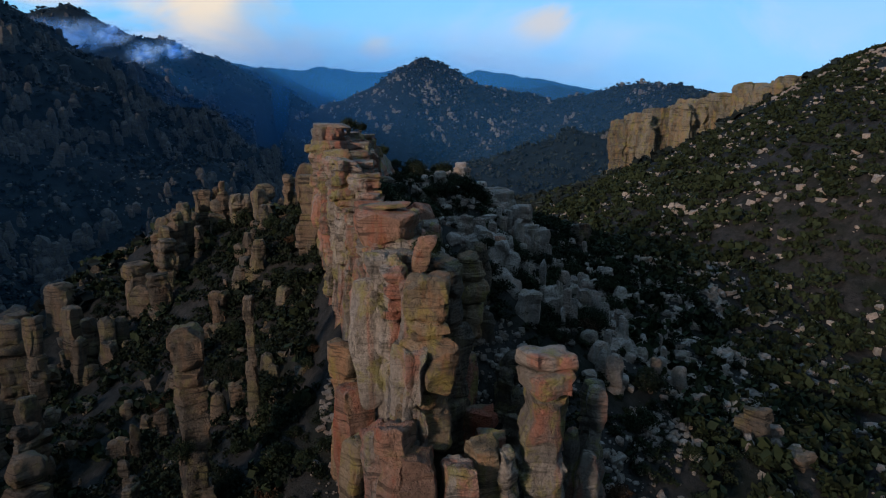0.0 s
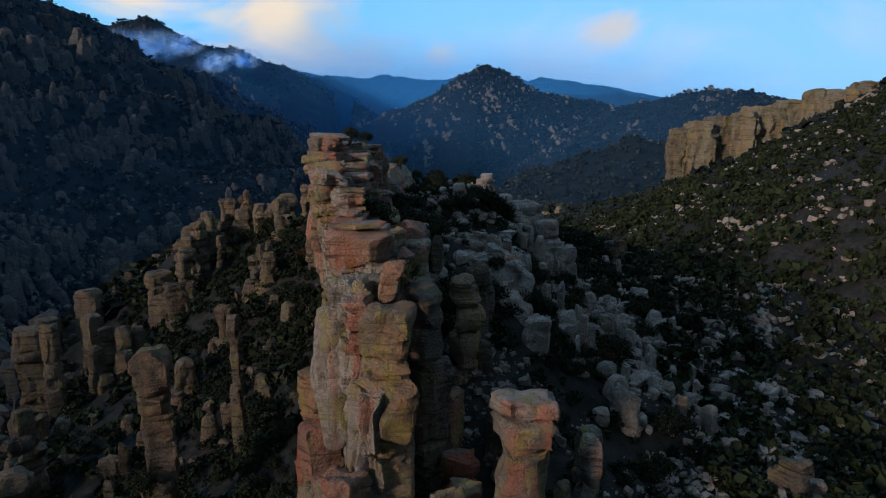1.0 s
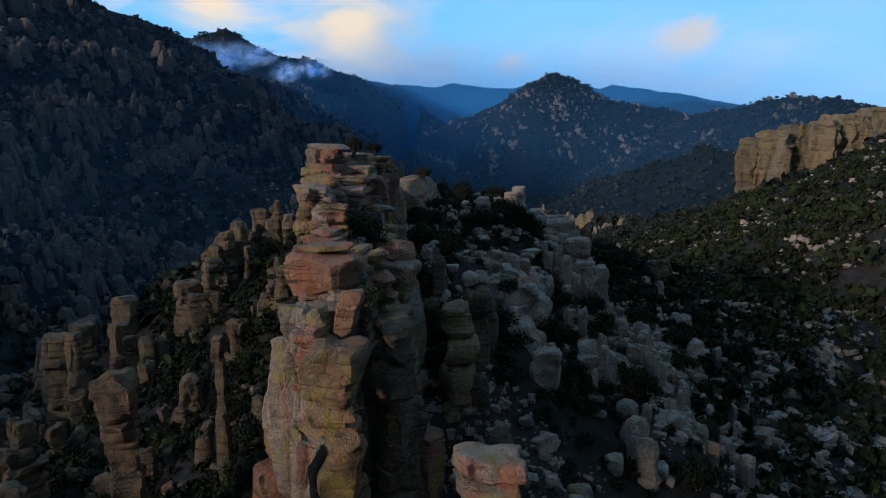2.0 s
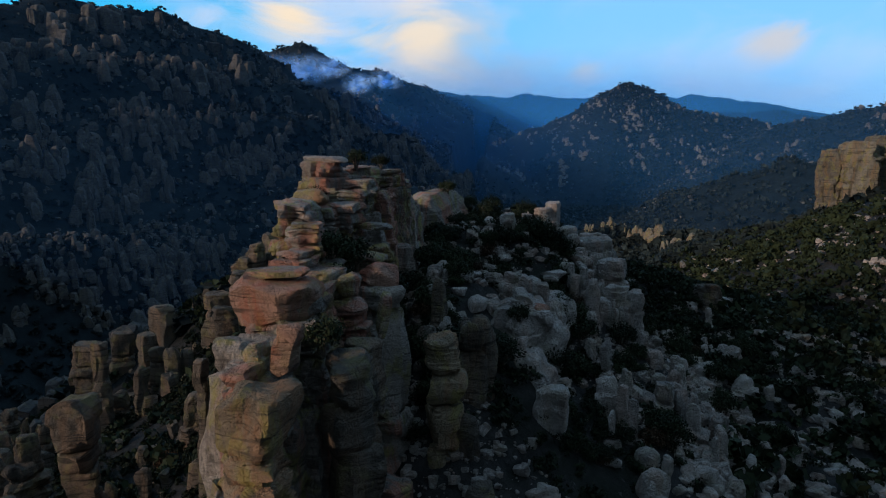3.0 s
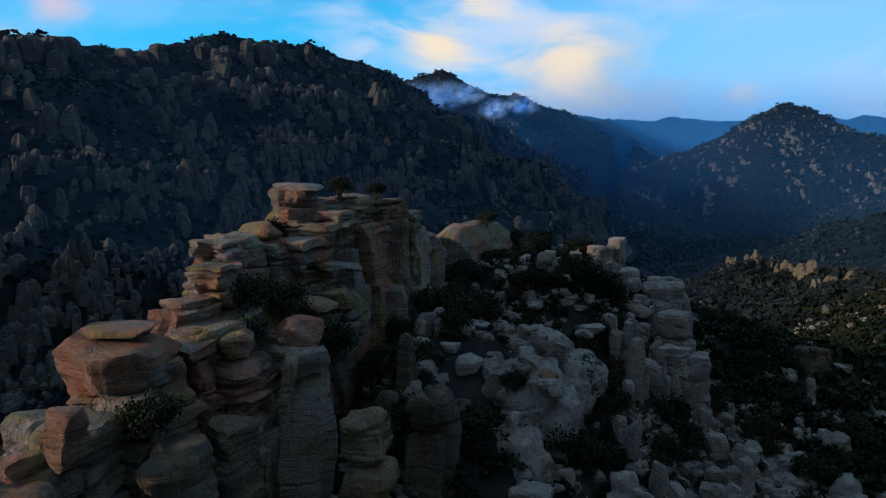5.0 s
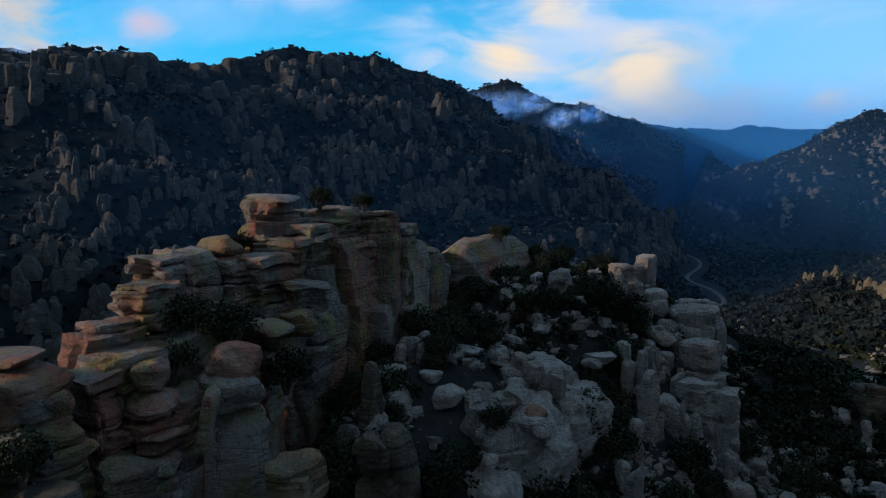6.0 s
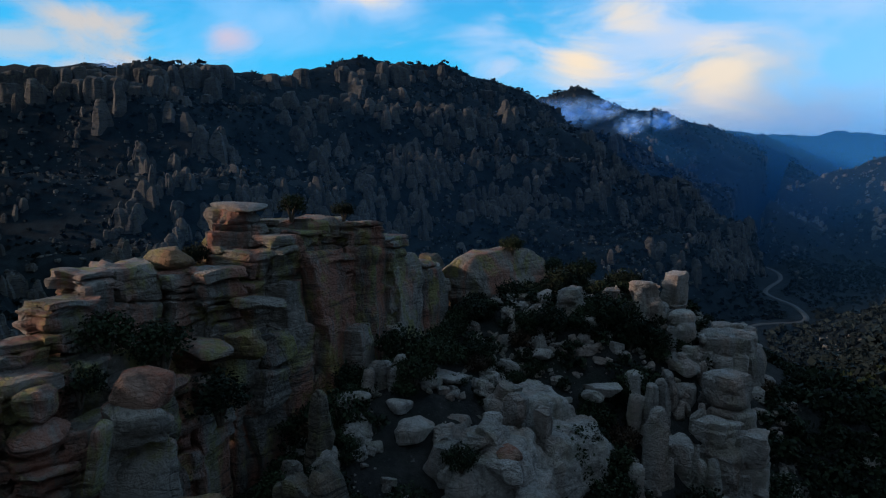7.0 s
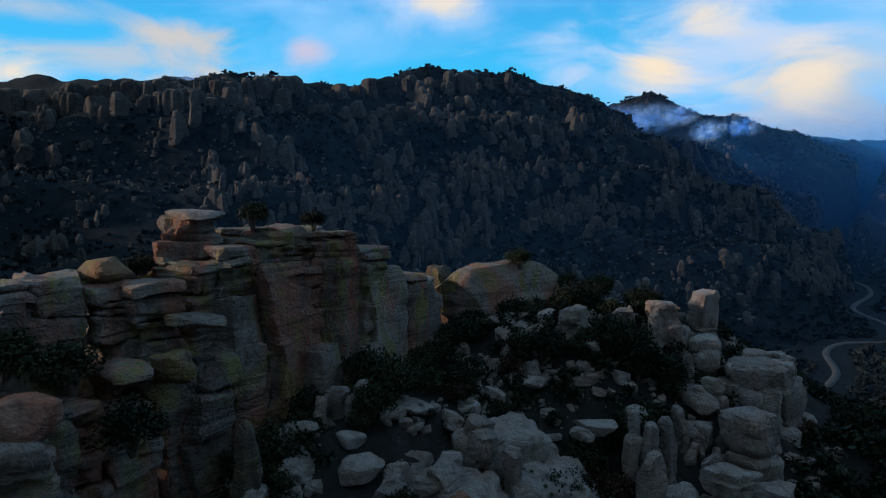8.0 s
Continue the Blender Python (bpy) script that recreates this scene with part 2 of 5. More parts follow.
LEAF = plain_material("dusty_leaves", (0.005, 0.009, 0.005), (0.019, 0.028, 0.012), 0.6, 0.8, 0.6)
LEAF_DRY = plain_material("dry_leaves", (0.018, 0.011, 0.007), (0.055, 0.030, 0.016), 0.6, 0.85, 0.5)
# leaves of the far slopes, with the blue of haze mixed into their colour
LEAF_HAZED = plain_material("far_scrub", (0.007, 0.012, 0.014), (0.022, 0.032, 0.032), 0.05, 0.9, 0.5)
BARK = plain_material("grey_bark", (0.05, 0.04, 0.03), (0.14, 0.11, 0.09), 3.0, 0.9, 0.2, 0.4)
ASPHALT = plain_material("asphalt", (0.045, 0.045, 0.046), (0.065, 0.065, 0.065), 0.15, 0.85, 0.0)

# ---- noise and meshes ----
RNG = np.random.default_rng(7)


def lattice(ix, iy, iz, seed):
    h = (ix * 374761393 + iy * 668265263 + iz * 2147483647 + seed * 974634777) & 0xFFFFFFFF
    h = ((h ^ (h >> 13)) * 1274126177) & 0xFFFFFFFF
    h = h ^ (h >> 16)
    return (h & 0xFFFF) / 32767.5 - 1.0


def vnoise(p, seed=0):
    """Smooth value noise in -1..1 for points (n, 3)."""
    i = np.floor(p).astype(np.int64)
    f = p - i
    f = f * f * f * (f * (f * 6 - 15) + 10)
    out = 0.0
    for dx in (0, 1):
        wx = f[:, 0] if dx else 1 - f[:, 0]
        for dy in (0, 1):
            wy = f[:, 1] if dy else 1 - f[:, 1]
            for dz in (0, 1):
                wz = f[:, 2] if dz else 1 - f[:, 2]
                out = out + wx * wy * wz * lattice(i[:, 0] + dx, i[:, 1] + dy, i[:, 2] + dz, seed)
    return out


def fbm(p, octaves=4, seed=0, gain=0.5):
    s, a = 0.0, 1.0
    for o in range(octaves):
        s = s + a * vnoise(p * 2.03 ** o + 17.3 * o, seed + o)
        a *= gain
    return s


def mesh_from(name, verts, faces, mat, smooth=True, sharp=0):
    me = bpy.data.meshes.new(name)
    verts, faces = np.asarray(verts, dtype=np.float32), np.asarray(faces, dtype=np.int32)
    k = faces.shape[1]
    me.vertices.add(len(verts))
    me.vertices.foreach_set("co", verts.ravel())
    me.loops.add(faces.size)
    me.loops.foreach_set("vertex_index", faces.ravel())
    me.polygons.add(len(faces))
    me.polygons.foreach_set("loop_start", np.arange(0, faces.size, k, dtype=np.int32))
    me.polygons.foreach_set("use_smooth", np.full(len(faces), smooth))
    me.update(calc_edges=True)
    if sharp:
        me.set_sharp_from_angle(angle=radians(sharp))
    me.materials.append(mat)
    return me


def part(name, me, parent, label="", at=(0, 0, 0), rot=(0, 0, 0)):
    """One mesh object under a thing."""
    ob = new(name, me)
    ob.parent = parent
    ob.location, ob.rotation_euler = at, [radians(a) for a in rot]
    return tagged(ob, label)


def thing(name, at, label, category, group="", kind="", me=None):
    ob = new(name, me)
    ob.location = at
    return tagged(ob, label, category, group, kind)


CUBES = {}


def cube_grid(n):
    """A cube of 6 n x n quads, welded, on -1..1."""
    if n not in CUBES:
        ids, verts, faces = {}, [], []
        line = np.linspace(-1, 1, n + 1)
        line = np.sign(line) * np.abs(line) ** 0.85

        def vid(i, j, k):
            if (i, j, k) not in ids:
                ids[i, j, k] = len(verts)
                verts.append((line[i], line[j], line[k]))
            return ids[i, j, k]
        for a in range(n):
            for c in range(n):
                for s in (0, n):
                    q = [(a, c), (a + 1, c), (a + 1, c + 1), (a, c + 1)]
                    for ax in range(3):
                        f = []
                        for u, v in q:
                            t = [u, v]
                            t.insert(ax, s)
                            f.append(vid(*t))
                        flip = (s == 0) != (ax == 1)
                        faces.append(f[::-1] if flip else f)
        CUBES[n] = np.array(verts), np.array(faces)
    return CUBES[n]


def boulder_verts(half, square=6.0, rough=0.06, beds=0.05, n=8, seed=0, taper=0.0, cuts=9, cut=(0.72, 0.97)):
    """A worn block: a box with split faces, lumps and bedding ledges."""
    rng = np.random.default_rng(seed + 5000)
    v, f = cube_grid(n)
    r = (np.abs(v) ** square).sum(1) ** (1 / square)
    q = v / r[:, None]
    half = np.array(half)
    p = q.copy()
    for _ in range(cuts):
        d = rng.normal(size=3)
        d[2] *= 0.6
        d /= np.linalg.norm(d)
        reach = (p @ d).max() * rng.uniform(*cut)
        p -= np.maximum(p @ d - reach, 0)[:, None] * d * 0.92
    p = p * half
    size = float(np.prod(half) ** (1 / 3))
    off = rng.uniform(0, 90, 3)
    lump = fbm(p / size * 0.8 + off, 3, seed % 50)
    s = 1 + rough * lump
    p = p * s[:, None]
    zz = p[:, 2] + 0.25 * size * vnoise(p / size * 0.5 + off, seed % 40)
    ledge = vnoise(np.c_[zz * 0, zz * 0, zz * 1.5] + off, seed % 50 + 5) + 0.6 * vnoise(np.c_[p[:, :2] * 0.2, zz * 3.7] + off, seed % 50 + 6)
    out = np.maximum(np.abs(q[:, 0]), np.abs(q[:, 1]))[:, None]
    flat = p[:, :2] / np.maximum(np.hypot(p[:, 0], p[:, 1]), 1e-6)[:, None]
    p[:, :2] += flat * (beds * 4.0 * ledge * (1 - np.abs(q[:, 2]) ** 6))[:, None] * out * min(1.0, size)
    if taper:
        p[:, :2] *= (1 - taper * q[:, 2])[:, None]
    return p, f


def boulder(name, half, mat, **kw):
    v, f = boulder_verts(half, **kw)
    return mesh_from(name, v, f, mat, sharp=32)


def weather(v, amp=1.0, flute=1.0, size=1.0):
    """Carve placed rock: lumps, vertical flutes and fine roughness that run on from block to block."""
    v = v / size
    n1 = np.c_[vnoise(v / 3.1 + 11, 201), vnoise(v / 3.1 + 37, 202), 0.5 * vnoise(v / 3.1 + 71, 203)]
    n2 = np.c_[vnoise(v / 1.05 + 5, 204), vnoise(v / 1.05 + 51, 205), 0.7 * vnoise(v / 1.05 + 91, 206)]
    n3 = np.c_[vnoise(v / 0.42, 207), vnoise(v / 0.42 + 23, 208), vnoise(v / 0.42 + 43, 209)]
    fl = np.c_[v[:, :2] / 0.95, v[:, 2] / 7.0]
    n4 = np.c_[vnoise(fl, 210), vnoise(fl + 19, 211), np.zeros(len(v))]
    return size * (v + amp * (0.42 * n1 + 0.16 * n2 + 0.07 * n3 + 0.22 * flute * n4))


def crease(v, at, depth, size=1.0):
    """Cut thin clefts into the faces."""
    w = (v + at) / size
    r = np.maximum((1 - np.abs(vnoise(np.c_[w[:, :2] / 1.1, w[:, 2] / 2.6], 221)) * 5), 0) + np.maximum((1 - np.abs(vnoise(np.c_[w[:, :2] / 3.0, w[:, 2] / 0.8] + 40, 222)) * 5), 0)
    d = v / np.maximum(np.linalg.norm(v, axis=1), 1e-6)[:, None]
    return v - d * (depth * np.minimum(r, 1.0))[:, None]


def block(own, name, at, half, rot, mat, amp=1.0, flute=1.0, label="", sharp=24, size=1.0, **kw):
    """A worn block, set in place under its thing and carved by the weather."""
    kw["square"] *= 1.7 if kw["square"] >= 5 else 1.0
    v, f = boulder_verts(half, **kw)
    v = weather(turned(v, *rot) + np.array(at), amp, flute, size) - np.array(at)
    v = crease(v, np.array(at), 0.26 * amp * size, size)
    me = mesh_from(name, v, f, mat, sharp=sharp)
    return part(name, me, own, label, at=Vector(at) - own.location)


def joined(pieces):
    vs, fs, o = [], [], 0
    for v, f in pieces:
        vs.append(v)
        fs.append(f + o)
        o += len(v)
    return np.concatenate(vs), np.concatenate(fs)


def turned(v, rx=0, ry=0, rz=0):
    return v @ np.array(Euler([radians(a) for a in (rx, ry, rz)]).to_matrix()).T


# ---- the ground: one sheet from the crag to the far ranges ----
NEAR = np.array([
    (-9, 85, 49.5), (-3, 92, 49.3), (3, 98, 48.5), (3, 86, 46.6), (8, 90, 44), (-1, 80, 46.8), (-5, 74, 47.3), (-2, 67, 45), (2, 62, 42), (4, 55, 37.5),
    (4, 47, 32), (6, 36, 26), (12, 79, 39), (18, 74, 34.5), (12, 62, 35), (28, 61, 29), (22, 104, 39), (38, 90, 28), (34, 118, 35), (12, 108, 42),
    (-15, 135, 30), (20, 140, 26), (-16, 76, 39), (-17, 58, 30), (-19, 46, 25), (-28, 92, 40), (-45, 124, 39.5), (-46, 98, 29), (-70, 98, 14), (-40, 58, 20), (-8, 34, 24), (17, 92, 37),
]).reshape(-1, 3).astype(float)


def tps(d):
    return np.where(d > 1e-9, d * d * np.log(np.maximum(d, 1e-9)), 0)


def tps_weights(k):
    d = np.hypot(k[:, None, 0] - k[None, :, 0], k[:, None, 1] - k[None, :, 1])
    p = np.c_[np.ones(len(k)), k[:, :2]]
    a = np.block([[tps(d) + 2.0 * np.eye(len(k)), p], [p.T, np.zeros((3, 3))]])
    return np.linalg.solve(a, np.r_[k[:, 2], 0, 0, 0])


NEAR_W = tps_weights(NEAR)
# crest lines (x, y, z) with the fall of their sides
CANYON_WALL = [(-1300, -200, 190), (-715, 159, 146), (-607, 350, 166), (-615, 440, 170), (-613, 532, 182), (-620, 610, 206), (-602, 696, 211), (-571, 790, 190), (-543, 874, 170), (-470, 1000, 110)]
WEST_RANGE = [(-1500, 250, 260), (-1060, 470, 228), (-1000, 520, 200)]
CLOUD_PEAK = [(-1100, 1150, 260), (-809, 1263, 211), (-680, 1240, 229), (-588, 1372, 189), (-541, 1821, 158), (-620, 2400, 190)]
FAR_RANGE = [(-2600, 3300, 380), (-742, 3113, 228), (-252, 3190, 225), (252, 2700, 192), (570, 2537, 120), (1500, 2300, 90)]
PYRAMID_HILL = [(-300, 1380, 20), (-219, 1440, 70), (-49, 1500, 155), (96, 1497, 108), (260, 1520, 70), (360, 1600, 90)]
NORTH_EAST_HILL = [(230, 1300, 70), (364, 1248, 103), (456, 1110, 86), (700, 850, 60), (900, 300, 90)]
LOW_HILL = [(120, 900, 10), (180, 885, 24), (260, 840, 10), (500, 700, 40)]
HILLSIDE = [(60, -120, 40), (124, 40, 66), (146, 140, 78), (158, 236, 83), (170, 300, 72), (168, 330, 58)]
LOW_SPUR = [(120, 330, 30), (62, 392, 8), (22, 480, -10), (-12, 552, -20), (-50, 600, -40)]
# unseen ridge behind the camera, added to keep sunlight off the low slopes
SUN_BLOCK_RANGE = [(-500, -90, 130), (-277, -274, 124), (30, -534, 130), (400, -800, 145)]
CRAG_RIDGE = [(-70, 140, 20), (-45, 125, 40), (-10, 92, 48), (0, 60, 38), (4, 20, 20), (0, -60, 0)]
RIDGES = [(0.60, CANYON_WALL), (0.55, WEST_RANGE), (0.55, CLOUD_PEAK), (0.22, FAR_RANGE), (0.58, PYRAMID_HILL), (0.45, NORTH_EAST_HILL), (0.50, LOW_HILL), (0.52, HILLSIDE), (0.55, LOW_SPUR), (0.55, SUN_BLOCK_RANGE), (0.70, CRAG_RIDGE)]
ROAD = [(-100, 470, -60), (-106, 510, -60), (-128, 560, -60), (-128, 600, -60), (-104, 640, -60), (-126, 700, -60), (-168, 760, -60), (-180, 860, -60), (-205, 930, -60), (-262, 1010, -60), (-300, 1120, -60), (-330, 1300, -58), (-350, 1400, -56), (-460, 1900, -50)]


def seg_field(x, y, pts, fall):
    best = np.full(x.shape, -1e9)
    for (x0, y0, z0), (x1, y1, z1) in zip(pts, pts[1:]):
        dx, dy = x1 - x0, y1 - y0
        t = np.clip(((x - x0) * dx + (y - y0) * dy) / (dx * dx + dy * dy), 0, 1)
        d = np.hypot(x - x0 - t * dx, y - y0 - t * dy)
        best = np.maximum(best, z0 + t * (z1 - z0) - fall * (np.sqrt(d * d + 64) - 8))
    return best


def road_distance(x, y):
    """How far a place lies from the road's middle line."""
    best = np.full(x.shape, 1e9)
    sel = (y > 280) & (y < 2000) & (x > -560) & (x < 40)
    for (x0, y0, _), (x1, y1, _) in zip(ROAD, ROAD[1:]):
        dx, dy = x1 - x0, y1 - y0
        t = np.clip(((x[sel] - x0) * dx + (y[sel] - y0) * dy) / (dx * dx + dy * dy), 0, 1)
        best[sel] = np.minimum(best[sel], np.hypot(x[sel] - x0 - t * dx, y[sel] - y0 - t * dy))
    return best


def wall_phase(x, y, z):
    """Which part of a terrace a place on the canyon wall is: steep where the cosine is below nothing, a bench where above."""
    return 2 * np.pi * (z + 16 * vnoise(np.c_[x / 170, y / 170, x * 0], 61)) / 66


def ground(x, y, rough=True):
    x, y = np.atleast_1d(np.asarray(x, float)), np.atleast_1d(np.asarray(y, float))
    far = np.full(x.shape, -62.0)
    p2 = np.c_[x, y, np.zeros(len(x))]
    for k, (fall, pts) in enumerate(RIDGES):
        far = np.maximum(far, seg_field(x, y, pts, fall))
    far -= 10 * np.exp(-((x - 100) ** 2 + (y - 276) ** 2) / 52 ** 2)
    near = np.full(x.shape, 0.0)
    dist = np.hypot((x - 2) / 1.15, y - 78)
    sel = dist < 95
    if sel.any():
        d = np.hypot(x[sel, None] - NEAR[None, :, 0], y[sel, None] - NEAR[None, :, 1])
        near[sel] = tps(d) @ NEAR_W[:-3] + NEAR_W[-3] + NEAR_W[-2] * x[sel] + NEAR_W[-1] * y[sel]
    w = np.clip((dist - 48) / 45, 0, 1)
    w = w * w * (3 - 2 * w)
    z = near * (1 - w) + far * w
    if rough:
        away = np.clip((np.hypot(x, y - 80) - 150) / 250, 0, 1)
        high = np.clip((z + 58) / 25, 0, 1)
        wall = np.clip((-130 - x) / 110, 0, 1) * np.clip((1150 - y) / 200, 0, 1) * high * np.clip((158 - z) / 30, 0, 1)
        z = z - 9.2 * wall * np.sin(wall_phase(x, y, z))
        z = z + away * high * (11 * fbm(p2 / 95, 4, 3) + 5 * np.abs(vnoise(p2 / 28, 5)))
        z = z + (1 - away) * (0.9 * fbm(p2 / 9, 4, 11) + 0.25 * vnoise(p2 / 1.3, 12))
    bed = np.clip((26 - road_distance(x, y)) / 14, 0, 1)
    return z * (1 - bed) - 60.6 * bed


def spaced(parts):
    out = []
    for a, b, step in parts:
        out.extend(np.arange(a, b, step))
    out.append(parts[-1][1])
    return np.array(out)


def build_ground():
    xs = spaced([(-4400, -1400, 150), (-1400, -760, 30), (-760, -80, 9), (-80, 64, 1.1), (64, 200, 4), (200, 1000, 16), (1000, 4400, 150)])
    ys = spaced([(-3000, -1000, 200), (-1000, -400, 40), (-400, 20, 14), (20, 132, 1.1), (132, 360, 5), (360, 1000, 9), (1000, 1700, 14), (1700, 4600, 80)])
    gx, gy = np.meshgrid(xs, ys)
    z = ground(gx.ravel(), gy.ravel())
    nx, ny = len(xs), len(ys)
    i = (np.arange(ny - 1)[:, None] * nx + np.arange(nx - 1)[None, :]).ravel()
    f = np.c_[i, i + 1, i + nx + 1, i + nx]
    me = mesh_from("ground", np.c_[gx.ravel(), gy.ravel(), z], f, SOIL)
    return thing("ground", (0, 0, 0), "stony scrub-covered mountain slopes around a narrow canyon", "ground", kind="structure", me=me)


build_ground()


# ---- the crag: a narrow fin of bedded rock ----
FY = [37, 41, 44, 47, 50, 52, 54, 56, 58, 62, 64, 66, 70, 76, 79, 84]
FIN_TOP = [43, 47.5, 49.5, 51.2, 51.8, 53.2, 54.4, 55, 55.1, 54.7, 55.2, 55.9, 57.0, 56.8, 54, 52.2]
FIN_WEST = [-2.6, -3.5, -5.6, -6.3, -6.8, -7.3, -8.3, -9.5, -10.4, -12.2, -12.9, -13.6, -14, -13.8, -13.3, -13]
FIN_EAST = [-0.8, -1.2, -1.8, -1.9, -2.0, -2.0, -2.0, -2.8, -3.4, -4.6, -5, -5.6, -7, -7.6, -8.2, -9]
FIN_CREST = [-1.2, -1.8, -2.4, -2.6, -3.2, -4.6, -5.6, -6.2, -6.8, -7.8, -8.4, -8.6, -8.6, -8.4, -9, -10]


def fin_top(x, y):
    """Height of the fin's top at a place, or nothing outside it."""
    w, e, et, top = (float(np.interp(y, FY, a)) for a in (FIN_WEST, FIN_EAST, FIN_CREST, FIN_TOP))
    if not 36.8 < y < 84.5 or x < w or x > e:
        return None
    if x <= et:
        return top
    u = (x - et) / (e - et)
    if 51 < y < 63:
        return 51.8 - 2.2 * u
    return top + (48.0 - top) * u ** 1.6


def build_fin():
    rng, recess = np.random.default_rng(21), np.random.default_rng(22)
    owners = [
        (44, thing("rock_buttress", (-4, 40, 24), "massive pink and ochre rock buttress with vertical cracks", "rock")),
        (52, thing("rock_wall", (-6, 48, 30), "bedded orange-grey rock wall under a flat slab", "rock")),
        (61, thing("rock_step", (-8, 56, 34), "stepped grey rock wall with a bushy shelf", "rock")),
        (70, thing("rock_tower", (-10, 66, 34), "tower of thin orange and grey rock beds", "rock")),
        (99, thing("rock_ridge", (-10, 76, 40), "long wall of cracked grey rock behind the tower", "rock")),
    ]
    k, row, y = 0, 0, 37.8
    while y < 84:
        w, e = float(np.interp(y, FY, FIN_WEST)), float(np.interp(y, FY, FIN_EAST))
        n = max(2, round((e - w) / 2.0))
        dx = (e - w) / n
        dy = rng.uniform(1.6, 2.6)
        for i in range(n):
            x = w + dx * (i + 0.5) + rng.uniform(-0.25, 0.25)
            yc = y + dy / 2 + rng.uniform(-0.5, 0.5)
            top = fin_top(x, yc)
            if top is None:
                continue
            top += rng.uniform(-0.5, 0.5)
            low = top
            for ox, oy in ((-dx * 1.3, 0), (dx * 1.3, 0), (0, -2.8), (0, 2.8)):
                t = fin_top(x + ox, yc + oy)
                low = min(low, float(ground([x + ox], [yc + oy], False)[0]) - 2 if t is None else t - 1.5)
            own = next(o for edge, o in owners if yc < edge)
            z = top
            yaw = 8 + rng.uniform(-14, 14)
            x += -recess.uniform(0, 0.9) if i == n - 1 and yc > 50 else recess.uniform(0, 0.5) if i == 0 else 0.0
            while z > low:
                th = rng.choice([rng.uniform(0.25, 0.55), rng.uniform(0.35, 0.8), rng.uniform(0.9, 1.9)]) if z > 52.5 else rng.choice([rng.uniform(0.35, 0.9), rng.uniform(0.6, 1.2), rng.uniform(1.4, 3.2)]) if z > 46.5 and yc < 61 else rng.uniform(1.4, 4.2) if z > 46.5 else rng.uniform(3.0, 8.0)
                k += 1
                swell = rng.uniform(0.90, 1.14)
                hx, hy = (dx / 2 + 0.04) * swell, (dy / 2 + 0.15) * swell
                lean = 0.14 * max(0.0, 53 - z) if yc > 52 and i == 0 else 0.0
                at = (x + min(lean, 2.0) + rng.uniform(-0.22, 0.22), yc + rng.uniform(-0.22, 0.22), z - th / 2)
                block(own, "block", at, (hx, hy, th / 2 + 0.01), (rng.uniform(-3, 3), rng.uniform(-3, 3), yaw + rng.uniform(-6, 6)), ROCK_WARM, 1.0, 1.6 if z < 47 else 0.7,
                      square=rng.uniform(5, 18), rough=0.03, beds=0.04 if z > 47 else 0.015, n=6 if th < 0.8 else 9 if th < 3 else 12, seed=k, cuts=8, cut=(0.78, 0.98))
                z -= th
        y += dy


def stack(name, label, x, y, z0, z1, r, mat, seed, th=(1.0, 2.2), cap=1.0, lean=(0, 0), flat=1.0, category="rock", group="", yaw=None, square=(5, 14)):
    """A pillar of blocks that rest on one another."""
    rng = np.random.default_rng(seed)
    own = thing(name, (x, y, z0), label, category, group)
    zs = [z0]
    while zs[-1] < z1 - 0.1:
        nxt = zs[-1] + rng.choice([rng.uniform(th[0] * 0.5, th[0]), rng.uniform(*th), rng.uniform(th[1], th[1] * 1.8)])
        zs.append(z1 if z1 - nxt < th[0] * 0.6 else nxt)
    yaw = rng.uniform(0, 180) if yaw is None else yaw
    for i, (a, b) in enumerate(zip(zs, zs[1:])):
        f = ((a + b) / 2 - z0) / (z1 - z0)
        w = r * (1.18 - 0.3 * f) * rng.uniform(0.86, 1.1) * (cap if i == len(zs) - 2 else 1)
        at = (x + lean[0] * f + rng.uniform(-0.12, 0.12) * r, y + lean[1] * f + rng.uniform(-0.12, 0.12) * r, (a + b) / 2)
        block(own, "block", at, (w, w * flat * rng.uniform(0.85, 1.1), (b - a) / 2 + 0.12), (rng.uniform(-4, 4), rng.uniform(-4, 4), yaw + rng.uniform(-12, 12)), mat, 0.8 * min(1.0, r), 1.2,
              square=rng.uniform(*square), rough=0.05, beds=0.03, n=8 if r > 1.1 else 6, seed=seed * 7 + i, cuts=9, cut=(0.72, 0.97))
    return own


